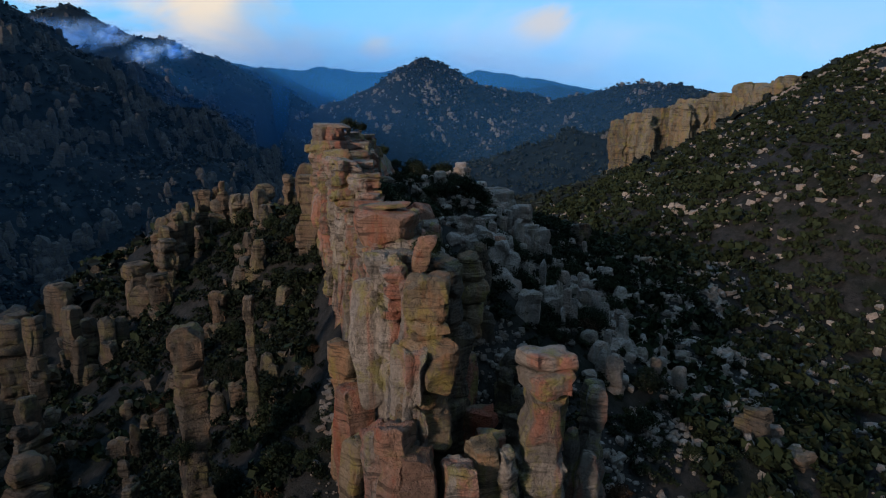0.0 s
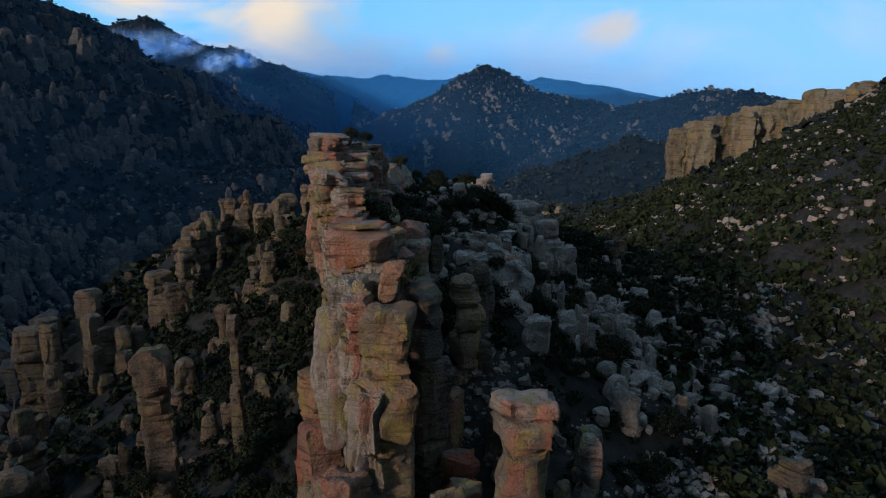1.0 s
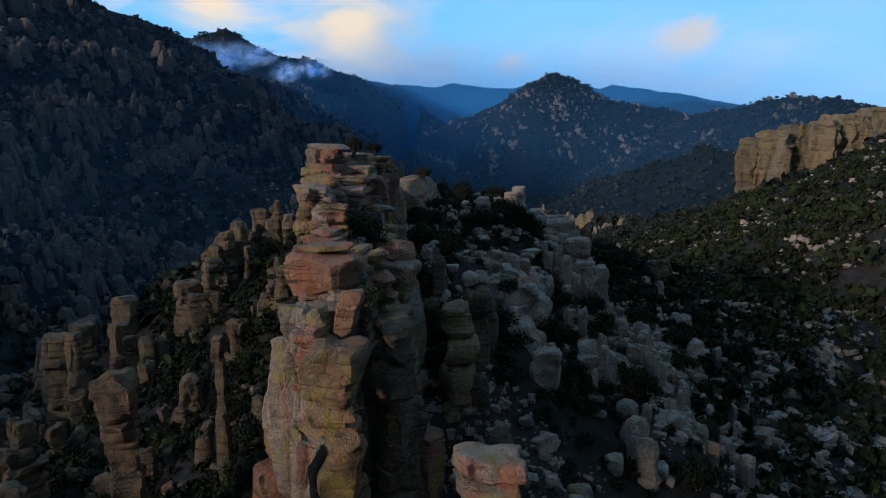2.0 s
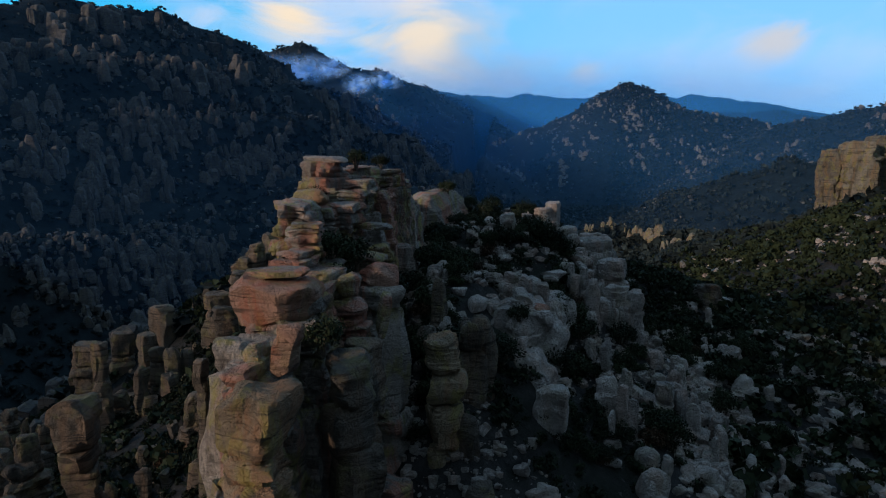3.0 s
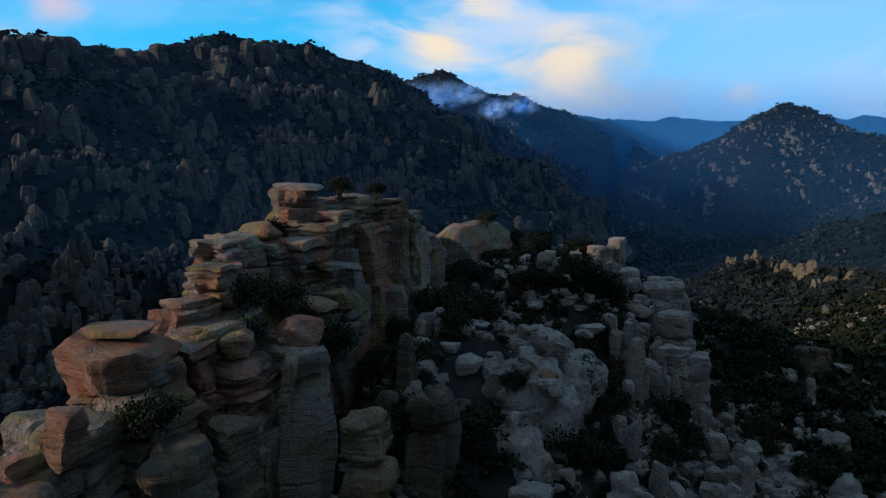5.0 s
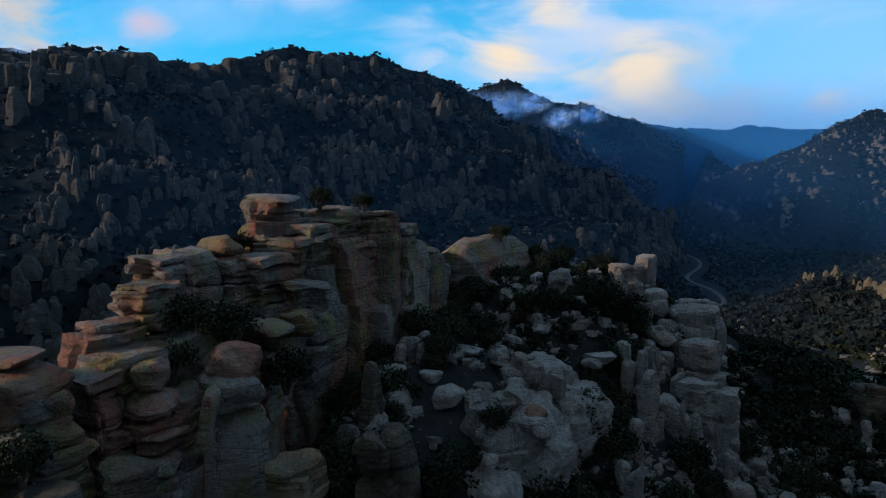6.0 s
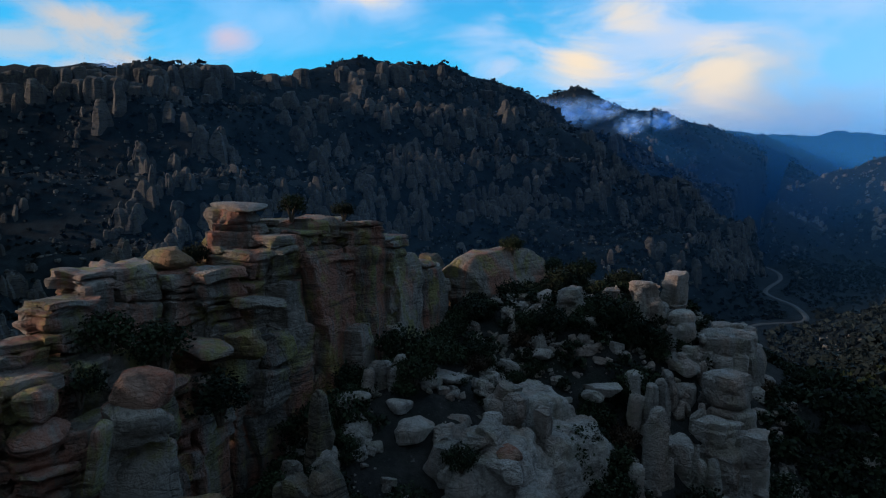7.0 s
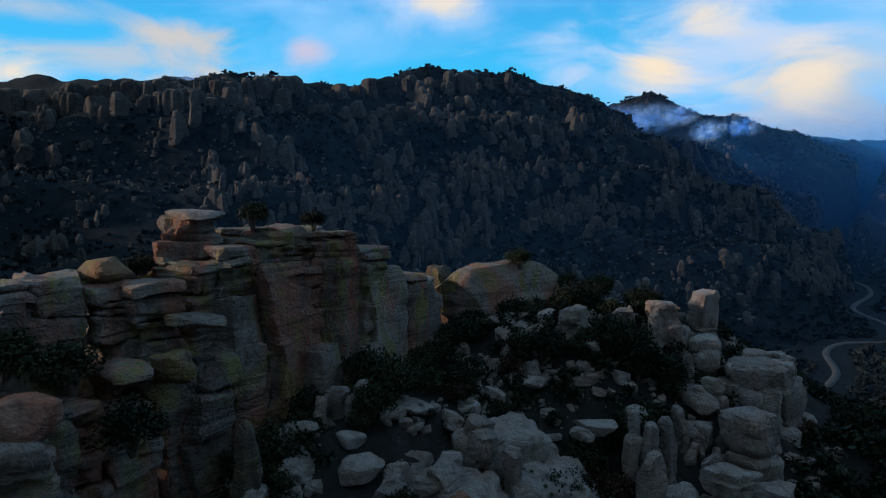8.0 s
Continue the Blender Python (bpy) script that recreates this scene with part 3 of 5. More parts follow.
def crag(name, label, x, y, z0, z1, a, b, mat, seed, th=(1.0, 2.0), taper=0.25, blk=2.6, yaw=0, category="rock", group=""):
    """A broad outcrop: courses of worn blocks round an ellipse, with a core."""
    rng = np.random.default_rng(seed)
    own = thing(name, (x, y, z0), label, category, group)
    z, k = 0.0, 0
    cy, sy = math.cos(radians(yaw)), math.sin(radians(yaw))
    while z < z1 - z0 - 0.15:
        t = min(rng.uniform(*th), z1 - z0 - z + 0.05)
        s = 1 - taper * (z + t / 2) / (z1 - z0)
        aa, bb = a * s, b * s
        block(own, "block", (x, y, z0 + z + t / 2), (max(aa - blk * 0.2, aa * 0.6), max(bb - blk * 0.2, bb * 0.6), t / 2 + 0.1), (0, 0, yaw), mat, 1.0, 1.0, square=5, rough=0.05, beds=0.03, n=8, seed=seed * 11 + k)
        m = max(3, int(2 * math.pi * math.sqrt((aa * aa + bb * bb) / 2) / blk))
        ph = rng.uniform(0, 6.28)
        for i in range(m):
            k += 1
            u = ph + 6.283 * (i + rng.uniform(-0.15, 0.15)) / m
            px, py = (aa - blk * 0.28) * math.cos(u), (bb - blk * 0.28) * math.sin(u)
            at = (x + cy * px - sy * py, y + sy * px + cy * py, z0 + z + t / 2 + rng.uniform(-0.15, 0.15))
            block(own, "block", at, (blk * rng.uniform(0.4, 0.6), blk * rng.uniform(0.5, 0.7), t / 2 * rng.uniform(0.95, 1.3) + 0.1), (rng.uniform(-5, 5), rng.uniform(-5, 5), math.degrees(u) + yaw + rng.uniform(-16, 16)), mat, min(1.0, blk / 2.5), 1.2,
                  square=rng.uniform(5, 9), rough=0.05, beds=0.03, n=6, seed=seed * 13 + k, cuts=9, cut=(0.7, 0.97))
        z += t
    return own


def lone(name, label, x, y, z, half, mat, seed, rot=(0, 0, 0), square=4.0, category="rock", n=9, group=""):
    v, f = boulder_verts(half, square=square, rough=0.05, beds=0.03, n=n, seed=seed, cuts=14, cut=(0.62, 0.95))
    size = min(1.0, min(half))
    v = weather(turned(v, *rot) + np.array((x, y, z)), 0.7 * size, 0.4) - np.array((x, y, z))
    me = mesh_from(name, v, f, mat, sharp=34)
    ob = thing(name, (x, y, z), label, category, group, me=me)
    return ob


build_fin()
wall = thing("rock_wall", (-8.5, 76, 44), "massive grey rock wall with upright cracks behind the tower", "rock")
for i, (x, y, top, hx, hy) in enumerate([(-7.6, 67.6, 53.6, 1.3, 1.5), (-8.2, 70.9, 55.2, 1.5, 1.9), (-8.6, 74.6, 55.4, 1.5, 2.0), (-8.9, 78.3, 54.2, 1.4, 1.9), (-9.4, 81.8, 52.8, 1.4, 1.9), (-6.7, 72.6, 50.0, 1.1, 1.4), (-7.2, 77.0, 49.6, 1.1, 1.8)]):
    block(wall, "rock_mass", (x, y, top - 5.2), (hx, hy, 5.2), (0, -3, 14 + 5 * (i % 3)), ROCK_WARM, 0.7, 0.9, square=8, rough=0.03, beds=0.03, n=24, seed=520 + i, cuts=12, cut=(0.8, 0.97))
lone("rock_shoulder", "green-lichened shoulder of the buttress", -5.3, 44.6, 43.3, (1.5, 1.8, 4.8), ROCK_WARM, 400, (0, -4, 10), 5, n=14)
for i, (x, y, zt, r) in enumerate([(-6.2, 40.8, 37.5, 1.2), (-4.4, 38.8, 39.5, 1.2), (-3.0, 37.2, 40.5, 1.2), (-1.4, 36.6, 39.0, 1.2), (0.9, 37.0, 38.0, 1.2), (2.4, 38.8, 38.6, 1.3), (3.2, 41.4, 37.5, 1.2), (2.8, 44.6, 38.0, 1.1), (-6.6, 43.8, 40.0, 1.3), (1.6, 49.2, 40.5, 1.2), (-7.4, 47.8, 42.0, 1.3)]):
    stack("buttress_column", "fluted column at the buttress foot", x, y, 19, zt, r, (ROCK_OCHRE, ROCK_WARM, ROCK_RED, ROCK_RED, ROCK_WARM)[i % 5], 600 + i, (2.5, 6.0), 0.95, group="columns at the buttress foot")
# the heads and caps on the fin
lone("cap_rock", "big overhanging orange block at the fin's front", -4.1, 47.4, 51.1, (2.3, 2.6, 1.65), ROCK_RED, 401, (4, 6, 15), 4, n=18)
lone("cap_slab", "thin flat slab lying on the orange block", -4.2, 47.4, 52.85, (1.9, 1.35, 0.2), ROCK_WARM, 402, (0, -3, 15), 5, n=12)
lone("leaning_block", "pinkish block leaning against the fin", -1.2, 43.2, 50.2, (0.75, 0.8, 1.5), ROCK_RED, 403, (10, 22, 20), 4, n=10)
stack("rock_column", "yellow-lichened column of rounded blocks", -1.2, 40.2, 38, 49.5, 1.5, ROCK_OCHRE, 404, (1.0, 2.2), 1.1, square=(3.5, 6))
lone("hanging_block", "bulging ochre block on the buttress face", 0.0, 38.6, 43.9, (1.1, 1.1, 2.0), ROCK_OCHRE, 405, (0, 4, 10), 4, n=12)
stack("rock_column", "grey rounded column beside the fin", 0.4, 46.4, 28, 48.9, 1.3, ROCK_TAN, 406, (1.6, 2.6))
stack("rock_column", "broad massive column under the orange boulder", -1.9, 55.9, 34, 50.3, 1.6, ROCK_WARM, 407, (2.0, 5.0), square=(3.5, 6))
stack("rock_column", "column of rounded layers like stacked loaves", -2.5, 52.4, 38, 51.7, 1.4, ROCK_WARM, 408, (0.7, 1.2), 0.8, square=(2.0, 2.8))
stack("rock_column", "broad banded column below the shelf", -0.6, 49.6, 33, 48.4, 1.6, ROCK_TAN, 416, (1.0, 2.6), 0.9, square=(3, 5))
lone("leaning_slab", "thin pale slab leaning between two columns", -0.9, 54.0, 48.9, (0.35, 0.65, 1.4), ROCK_WARM, 418, (6, 10, 30), 6, n=10)
stack("summit_rock", "layered orange summit block with a flat slab", -11.4, 66.6, 54.5, 58.0, 1.75, ROCK_WARM, 409, (0.5, 0.9), 1.0)
lone("summit_slab", "flat grey slab on the summit block", -11.2, 66.8, 58.1, (1.9, 1.4, 0.25), ROCK_GREY, 410, (0, 2, 10), 5, n=12)
lone("orange_boulder", "rounded orange boulder on the crest of the fin", -2.2, 56.2, 50.9, (1.4, 1.2, 0.8), ROCK_RED, 413, (0, 6, 30), 4.5, n=16)
lone("lichen_boulder", "greenish boulder on the fin's eastern shelf", -4.8, 63.0, 51.0, (1.0, 0.9, 0.8), ROCK_OCHRE, 414, (0, 4, 12), 3.5, n=12)
for i, (x, y, z) in enumerate([(-5.0, 60.8, 51.2), (-4.4, 58.0, 50.2), (-6.0, 64.6, 53.0)]):
    lone("ledge_slab", "thin tan slab jutting from the fin's eastern side", x, y, z, (1.4, 1.1, 0.3), ROCK_WARM, 415 + i, (3, 5, 40 * i), 6, n=12)
lone("lichen_boulder", "layered yellow-lichened boulder on the fin", -10.2, 61.6, 55.3, (1.6, 1.2, 0.8), ROCK_OCHRE, 411, (0, -10, 20), 3.5)
stack("rock_column", "pillar with a rounded lichened head", 2.4, 56.2, 35, 47.4, 1.3, ROCK_OCHRE, 412, (1.2, 2.0), 1.15, square=(3, 4.5))
# dome and knobs on the plateau
lone("dome_rock", "smooth pink-orange dome of bare rock", -10.4, 91.2, 50.7, (3.5, 6.2, 2.7), ROCK_WARM, 420, (0, -9, -12), 2.8, n=26)
crag("ridge_crag", "low bedded crag joining fin and dome", -11.5, 81, 45, 52.6, 2.6, 4.6, ROCK_WARM, 421, (0.8, 1.5), 0.2, 2.4)
stack("knob_rock", "rounded standing knob of grey rock", -0.4, 89.2, 47.5, 51.1, 1.0, ROCK_GREY, 422, (0.9, 1.5), group="knobs on the plateau")
stack("knob_rock", "thick standing knob of grey rock", 2.9, 95.2, 46, 51.2, 1.15, ROCK_GREY, 423, (1.2, 2.0), group="knobs on the plateau")
stack("knob_rock", "square knob of grey rock", 2.6, 101.4, 47, 51.3, 0.95, ROCK_GREY, 424, (1.2, 2.0), group="knobs on the plateau")
stack("knob_rock", "pale knob behind the slabs", 5.2, 96.6, 44, 49.0, 1.1, ROCK_GREY, 426, (1.2, 2.0), group="knobs on the plateau")
stack("knob_rock", "narrow knob of grey rock", 1.0, 93.0, 47, 50.6, 0.8, ROCK_GREY, 425, (1.2, 2.0), group="knobs on the plateau")
# middle outcrop and eastern edge
mass = thing("outcrop", (3.5, 74, 36), "broad pale outcrop of massive cracked rock", "rock")
for i, (x, y, z, hx, hy, hz, yaw) in enumerate([(3.0, 77.6, 42.7, 2.7, 3.3, 3.9, -20), (1.5, 72.6, 41.8, 2.5, 2.7, 3.9, -30), (4.6, 72.4, 41.2, 2.7, 3.1, 4.6, -15), (5.7, 67.4, 37.4, 2.3, 2.8, 5.4, 10), (3.1, 67.4, 37.2, 2.4, 2.4, 5.6, -35), (6.2, 77.8, 40.2, 1.9, 3.9, 5.2, -12), (6.6, 72.4, 38.0, 1.7, 3.0, 5.8, 6)]):
    block(mass, "rock_mass", (x, y, z), (hx, hy, hz), (0, 4, yaw), ROCK_GREY, 1.0, 1.0, square=4, rough=0.06, beds=0.03, n=26, seed=430 + i, cuts=16, cut=(0.70, 0.95))
rng = np.random.default_rng(431)
for i in range(16):
    u, t = rng.uniform(0, 1), rng.uniform(0, 6.283)
    x, y = 3.6 + 3.4 * math.cos(t) * u ** 0.4, 73.2 + 7.6 * math.sin(t) * u ** 0.4
    x += -0.22 * (y - 73)
    top = float(np.interp(y, [64, 67, 70, 74, 78, 82], [40.5, 43.0, 45.6, 47.0, 47.2, 46.4])) - 2.2 * max(0.0, u - 0.55) * rng.uniform(0.5, 3.5)
    k = rng.uniform(0.35, 0.9)
    hz = k * rng.uniform(0.5, 1.6)
    block(mass, "block", (x, y, top - hz * 0.8), (k * rng.uniform(0.7, 1.1), k, hz), (rng.uniform(-12, 12), rng.uniform(-12, 12), rng.uniform(-60, 20)), ROCK_GREY, 0.7, 1.0, square=7, rough=0.04, beds=0.03, n=6, seed=3400 + i, cuts=10, cut=(0.64, 0.95))
crag("outcrop", "pale crag on the plateau's edge", 8.6, 99.0, 41, 47.3, 2.8, 4.4, ROCK_GREY, 432, (1.5, 3.2), 0.4, 1.5)
stack("standing_slab", "upright slab of pale rock", 7.8, 88.6, 43, 46.2, 0.65, ROCK_GREY, 433, (2.5, 3.5), flat=0.6)
stack("rock_column", "column of pinkish-grey rock on the eastern edge", 12.2, 86.8, 36, 44.2, 1.3, ROCK_GREY, 434, (1.8, 3.0), group="columns on the eastern edge")
stack("rock_column", "column of pinkish-grey rock on the eastern edge", 13.6, 88.6, 36, 43.4, 1.2, ROCK_GREY, 435, (1.8, 3.0), group="columns on the eastern edge")
stack("rock_column", "column of pinkish-grey rock on the eastern edge", 10.6, 84.6, 36, 43.2, 1.0, ROCK_GREY, 436, (1.8, 3.0), group="columns on the eastern edge")
stack("balanced_rocks", "rounded rocks piled on the eastern edge", 11.2, 91, 42, 46.4, 1.3, ROCK_GREY, 437, (1.0, 1.6), square=(3, 4))
stack("rock_column", "small pillar on the slope", 17.0, 74.8, 29, 38.5, 0.9, ROCK_GREY, 438, (1.0, 1.8), 1.2)
stack("rock_column", "small pillar on the slope", 12.3, 70.6, 31, 38.8, 1.0, ROCK_GREY, 439, (1.0, 1.8), 1.2)
stack("rock_column", "pale pillar below the outcrop", 8.5, 63, 32, 41.6, 1.2, ROCK_GREY, 440, (1.4, 2.4))
stack("rock_column", "orange-headed pillar in front of the slope", 6.9, 40.3, 22, 44.2, 1.6, ROCK_WARM, 441, (1.4, 2.6), 1.25)
stack("rock_column", "stout pale pillar low on the slope", 30, 57.5, 21, 31.8, 1.6, ROCK_TAN, 442, (1.6, 4.0), 0.8)
stack("rock_column", "pale pillar low on the slope", 33.0, 54.5, 21, 28.6, 1.4, ROCK_TAN, 444, (1.6, 4.0))
crag("outcrop", "pale outcrop above the gully", 22.3, 103.4, 37, 41.2, 1.9, 1.5, ROCK_TAN, 443, (0.8, 1.6), 0.4, 1.2)
# western pillars
stack("hoodoo", "orange-capped hoodoo in front of the fin", -20.0, 48.0, 18, 43.2, 1.2, ROCK_TAN, 450, (1.6, 4.5), 1.25)
stack("hoodoo", "thin spire among the scrub", -18, 57.6, 30, 42.9, 0.5, ROCK_TAN, 451, (1.4, 3.6))
WEST = [(-49, 101, 35.4, 2.6), (-42.5, 94, 35.5, 1.7), (-43.4, 107, 41.2, 2.0), (-47, 112, 41.0, 3.4), (-39, 110, 42, 1.6), (-36, 112, 43, 1.8), (-51, 78, 21.4, 1.6), (-56, 84, 32, 1.3), (-62, 88, 30, 2.6), (-55, 92, 31, 1.5), (-72, 104, 26, 2.4), (-66, 108, 30, 2.2), (-48, 88, 27, 1.2)]
for i, (x, y, zt, r) in enumerate(WEST):
    g = float(ground([x], [y], False)[0])
    stack("hoodoo", "tan banded rock pillar on the western spur", x, y, min(g - 3, zt - 5), zt, r * 0.85, ROCK_TAN, 460 + i, (2.0, 5.0), 1.05, group="pillars on the western spur")
stack("rock_column", "grey-green stack behind the fin", -17.5, 84, 38, 51.3, 1.8, ROCK_TAN, 480, (1.6, 3.0))
# the cliff across the gully
cliff = thing("hill_cliff", (105, 303, 28), "ochre and grey cliff at the end of the hillside", "cliff")
for i, (x, y, zt, hx, hy) in enumerate([(81, 299, 55.5, 5, 6), (88, 297, 57, 6, 7), (97, 301, 58.5, 7, 7), (106, 298, 60.5, 6, 8), (115, 303, 63, 8, 8), (126, 299, 66, 8, 9), (138, 297, 70, 8, 9), (147, 288, 73, 8, 9)]):
    block(cliff, "rock_mass", (x, y, zt - 17), (hx, hy, 17), (0, 0, 14 * i % 40 - 10), ROCK_CLIFF, 1.1, 2.2, size=3.6, square=6, rough=0.05, beds=0.1, n=34, seed=490 + i, cuts=14, cut=(0.74, 0.96))


def rib(label, group, pts, count, height, radius, mat, seed, wide=1.6, beds=(2.4, 5.0)):
    """Columns that stand in a ragged line down a slope."""
    rng = np.random.default_rng(seed)
    p = np.array(pts, float)
    for i in range(count):
        t = rng.uniform(0, len(p) - 1.001)
        k = int(t)
        x, y = p[k] + (p[k + 1] - p[k]) * (t - k) + rng.uniform(-wide, wide, 2)
        if fin_top(x, y) is not None:
            continue
        g = float(ground([x], [y])[0])
        h = rng.uniform(*height)
        stack("rock_column", label, x, y, g - 2, g + h, rng.uniform(*radius), mat, seed * 50 + i, beds, rng.uniform(0.75, 1.1), (rng.uniform(-0.5, 0.5), rng.uniform(-0.5, 0.5)), rng.uniform(0.55, 1.15), group=group, square=(3.0, 4.9))


rib("pale cracked column on the eastern slope", "columns down the eastern slope", [(9, 84), (13, 72), (17, 60)], 22, (1.0, 4.0), (0.4, 1.0), ROCK_GREY, 21)
rib("pale cracked column on the eastern slope", "columns down the eastern slope", [(14, 90), (20, 76), (26, 62)], 20, (1.0, 3.4), (0.4, 1.1), ROCK_GREY, 22)
rib("grey column on the slope below the fin", "columns below the fin", [(0, 64), (3.5, 60), (5, 53), (8, 46)], 14, (2.0, 5.5), (0.7, 1.3), ROCK_TAN, 23)
rib("ochre column at the foot of the buttress", "columns at the buttress foot", [(2.6, 38), (9.5, 41), (11.5, 47)], 10, (6.0, 11.0), (0.8, 1.4), ROCK_WARM, 24, 1.0)
rib("pale rock on the plateau's edge", "rocks on the plateau's edge", [(1, 94), (4, 95), (9, 93), (12, 88)], 22, (0.8, 2.6), (0.4, 0.9), ROCK_GREY, 25)
rib("tan banded pillar on the western spur", "pillars on the western spur", [(-40, 110), (-46, 100), (-54, 86), (-58, 70)], 20, (3.0, 9.0), (0.8, 1.7), ROCK_TAN, 26, 3.5, (2.0, 5.0))
rib("tan banded pillar on the western spur", "pillars on the western spur", [(-26, 92), (-28, 80), (-32, 66), (-30, 50)], 14, (1.5, 5.0), (0.7, 1.4), ROCK_TAN, 27, 3.0)
rib("tan banded pillar on the western spur", "pillars on the western spur", [(-47, 112), (-38, 112), (-28, 103), (-19, 94)], 22, (3.0, 8.0), (0.8, 1.6), ROCK_TAN, 32, 2.0, (2.0, 5.0))
rib("tan pillar low on the western spur", "pillars on the western spur", [(-38, 52), (-52, 64), (-70, 80)], 16, (4.0, 11.0), (0.9, 1.8), ROCK_TAN, 28, 3.5)
rib("upright pale column on the plateau's southern edge", "columns on the southern edge", [(6.5, 87), (9.5, 84), (13.5, 84)], 20, (1.0, 3.6), (0.3, 0.8), ROCK_GREY, 29, 1.6)
rib("pale block by the gully", "blocks by the gully", [(22, 104), (22, 92), (25, 78), (27, 66), (31, 56)], 34, (0.5, 2.2), (0.4, 1.2), ROCK_GREY, 30, 3.0)
rib("grey block between fin and outcrop", "blocks between fin and outcrop", [(-4, 72), (-2, 67), (0.5, 62)], 10, (0.8, 2.2), (0.5, 1.1), ROCK_GREY, 31, 1.2)
for i, (x, y, z, hx, hy, hz, mat, label) in enumerate([
    (-1.1, 74.9, 47.2, 1.3, 0.9, 0.28, ROCK_GREY, "flat white slab lying on the plateau"), (-2.2, 68.4, 47.4, 0.9, 0.6, 0.22, ROCK_GREY, "flat pale slab among the shrubs"), (1.2, 69.6, 45.8, 1.1, 0.8, 0.7, ROCK_GREY, "pale split boulder beside the outcrop"),
    (-0.8, 73.3, 47.3, 0.8, 0.7, 0.4, ROCK_GREY, "pale boulder beside the outcrop"), (6.1, 71.8, 45.4, 0.9, 0.6, 0.28, ROCK_RED, "flat orange rock lying on the outcrop"), (5.7, 81.7, 45.8, 0.8, 0.5, 0.35, ROCK_GREY, "smooth oval boulder on the outcrop"),
    (5.8, 82.8, 46.0, 1.3, 1.0, 0.35, ROCK_GREY, "broad pale slab behind the outcrop"), (2.0, 86.5, 47.2, 1.5, 1.1, 0.3, ROCK_GREY, "broad pale slab on the plateau"), (0.2, 84.0, 47.2, 1.0, 0.8, 0.35, ROCK_GREY, "pale slab on the plateau"), (7.4, 91.6, 46.0, 1.6, 1.2, 0.5, ROCK_GREY, "bare pale slab on the plateau"),
]):
    lone("slab", label, x, y, z, (hx, hy, hz), mat, 1500 + i, (4 * (i % 3) - 4, 5 * (i % 2), 37 * i), 5, n=8)


# ---- scrub, stones and far rocks ----
def leaf_ball(rng, r, h, count, leaf, clumps=12):
    """Small leaves gathered in clumps, with gaps between them."""
    cs = rng.normal(size=(clumps, 3))
    cs /= np.linalg.norm(cs, axis=1)[:, None]
    cs[:, 2] = np.abs(cs[:, 2]) * 0.9
    cs *= rng.uniform(0.45, 0.85, (clumps, 1))
    who = rng.integers(0, clumps, count)
    d = rng.normal(size=(count, 3))
    d /= np.linalg.norm(d, axis=1)[:, None]
    c = (cs[who] + d * rng.uniform(0.18, 0.42, (count, 1))) * np.array([r, r, h * 0.62]) + np.array([0, 0, h * 0.38])
    u = rng.normal(size=(count, 3))
    u /= np.linalg.norm(u, axis=1)[:, None]
    w = np.cross(u, d)
    w /= np.maximum(np.linalg.norm(w, axis=1), 1e-6)[:, None]
    s = leaf * rng.uniform(0.6, 1.4, (count, 1))
    v = np.stack([c - u * s, c + w * s * 0.7, c + u * s, c - w * s * 0.7], 1).reshape(-1, 3)
    return v, np.arange(count * 4).reshape(-1, 4)


def stem_verts(rng, r, h, stems=4):
    pieces = []
    for i in range(stems):
        a = rng.uniform(0, 6.28)
        pts = [np.array([0, 0, -0.3]), np.array([math.cos(a) * r * 0.2, math.sin(a) * r * 0.2, h * 0.3]), np.array([math.cos(a) * r * 0.5, math.sin(a) * r * 0.5, h * 0.75])]
        ring = [np.array([[math.cos(t), math.sin(t), 0] for t in np.arange(6) * 1.047]) * w + p for p, w in zip(pts, (0.07 * h ** 0.7, 0.05 * h ** 0.7, 0.015))]
        f = [[j * 6 + t, j * 6 + (t + 1) % 6, (j + 1) * 6 + (t + 1) % 6, (j + 1) * 6 + t] for j in range(2) for t in range(6)]
        pieces.append((np.concatenate(ring), np.array(f)))
    return joined(pieces)


SHRUBS = []
for k, (r, h, mat, word) in enumerate([(1.0, 1.3, LEAF, "dark green"), (1.25, 1.7, LEAF, "dense dark green"), (0.8, 0.9, LEAF, "low dark green"), (1.1, 1.2, LEAF_DRY, "reddish-brown dry"), (1.5, 2.6, LEAF, "tall dark green"), (1.0, 1.1, LEAF, "round grey-green")]):
    rng = np.random.default_rng(60 + k)
    ob = thing("shrub", (0, 0, -500), word + " shrub rooted among the rocks", "shrub", "shrubs on the crag")
    part("crown", mesh_from("crown", *leaf_ball(rng, r, h, 1500, 0.06 * math.sqrt(h), 34), mat, False), ob)
    part("stem", mesh_from("stem", *stem_verts(rng, r, h), BARK), ob)
    SHRUBS.append(ob)


def plant(k, x, y, z, s, yaw):
    SHRUB_USED.setdefault(k, 0)
    if SHRUB_USED[k] == 0:
        ob = SHRUBS[k]
    else:
        ob = copy_thing(SHRUBS[k], pose(x, y, z, 0, 0, yaw))
    ob.location, ob.rotation_euler, ob.scale = (x, y, z), (0, 0, radians(yaw)), (s, s, s * (0.85 + 0.3 * (k % 2)))
    SHRUB_USED[k] += 1


SHRUB_USED = {}
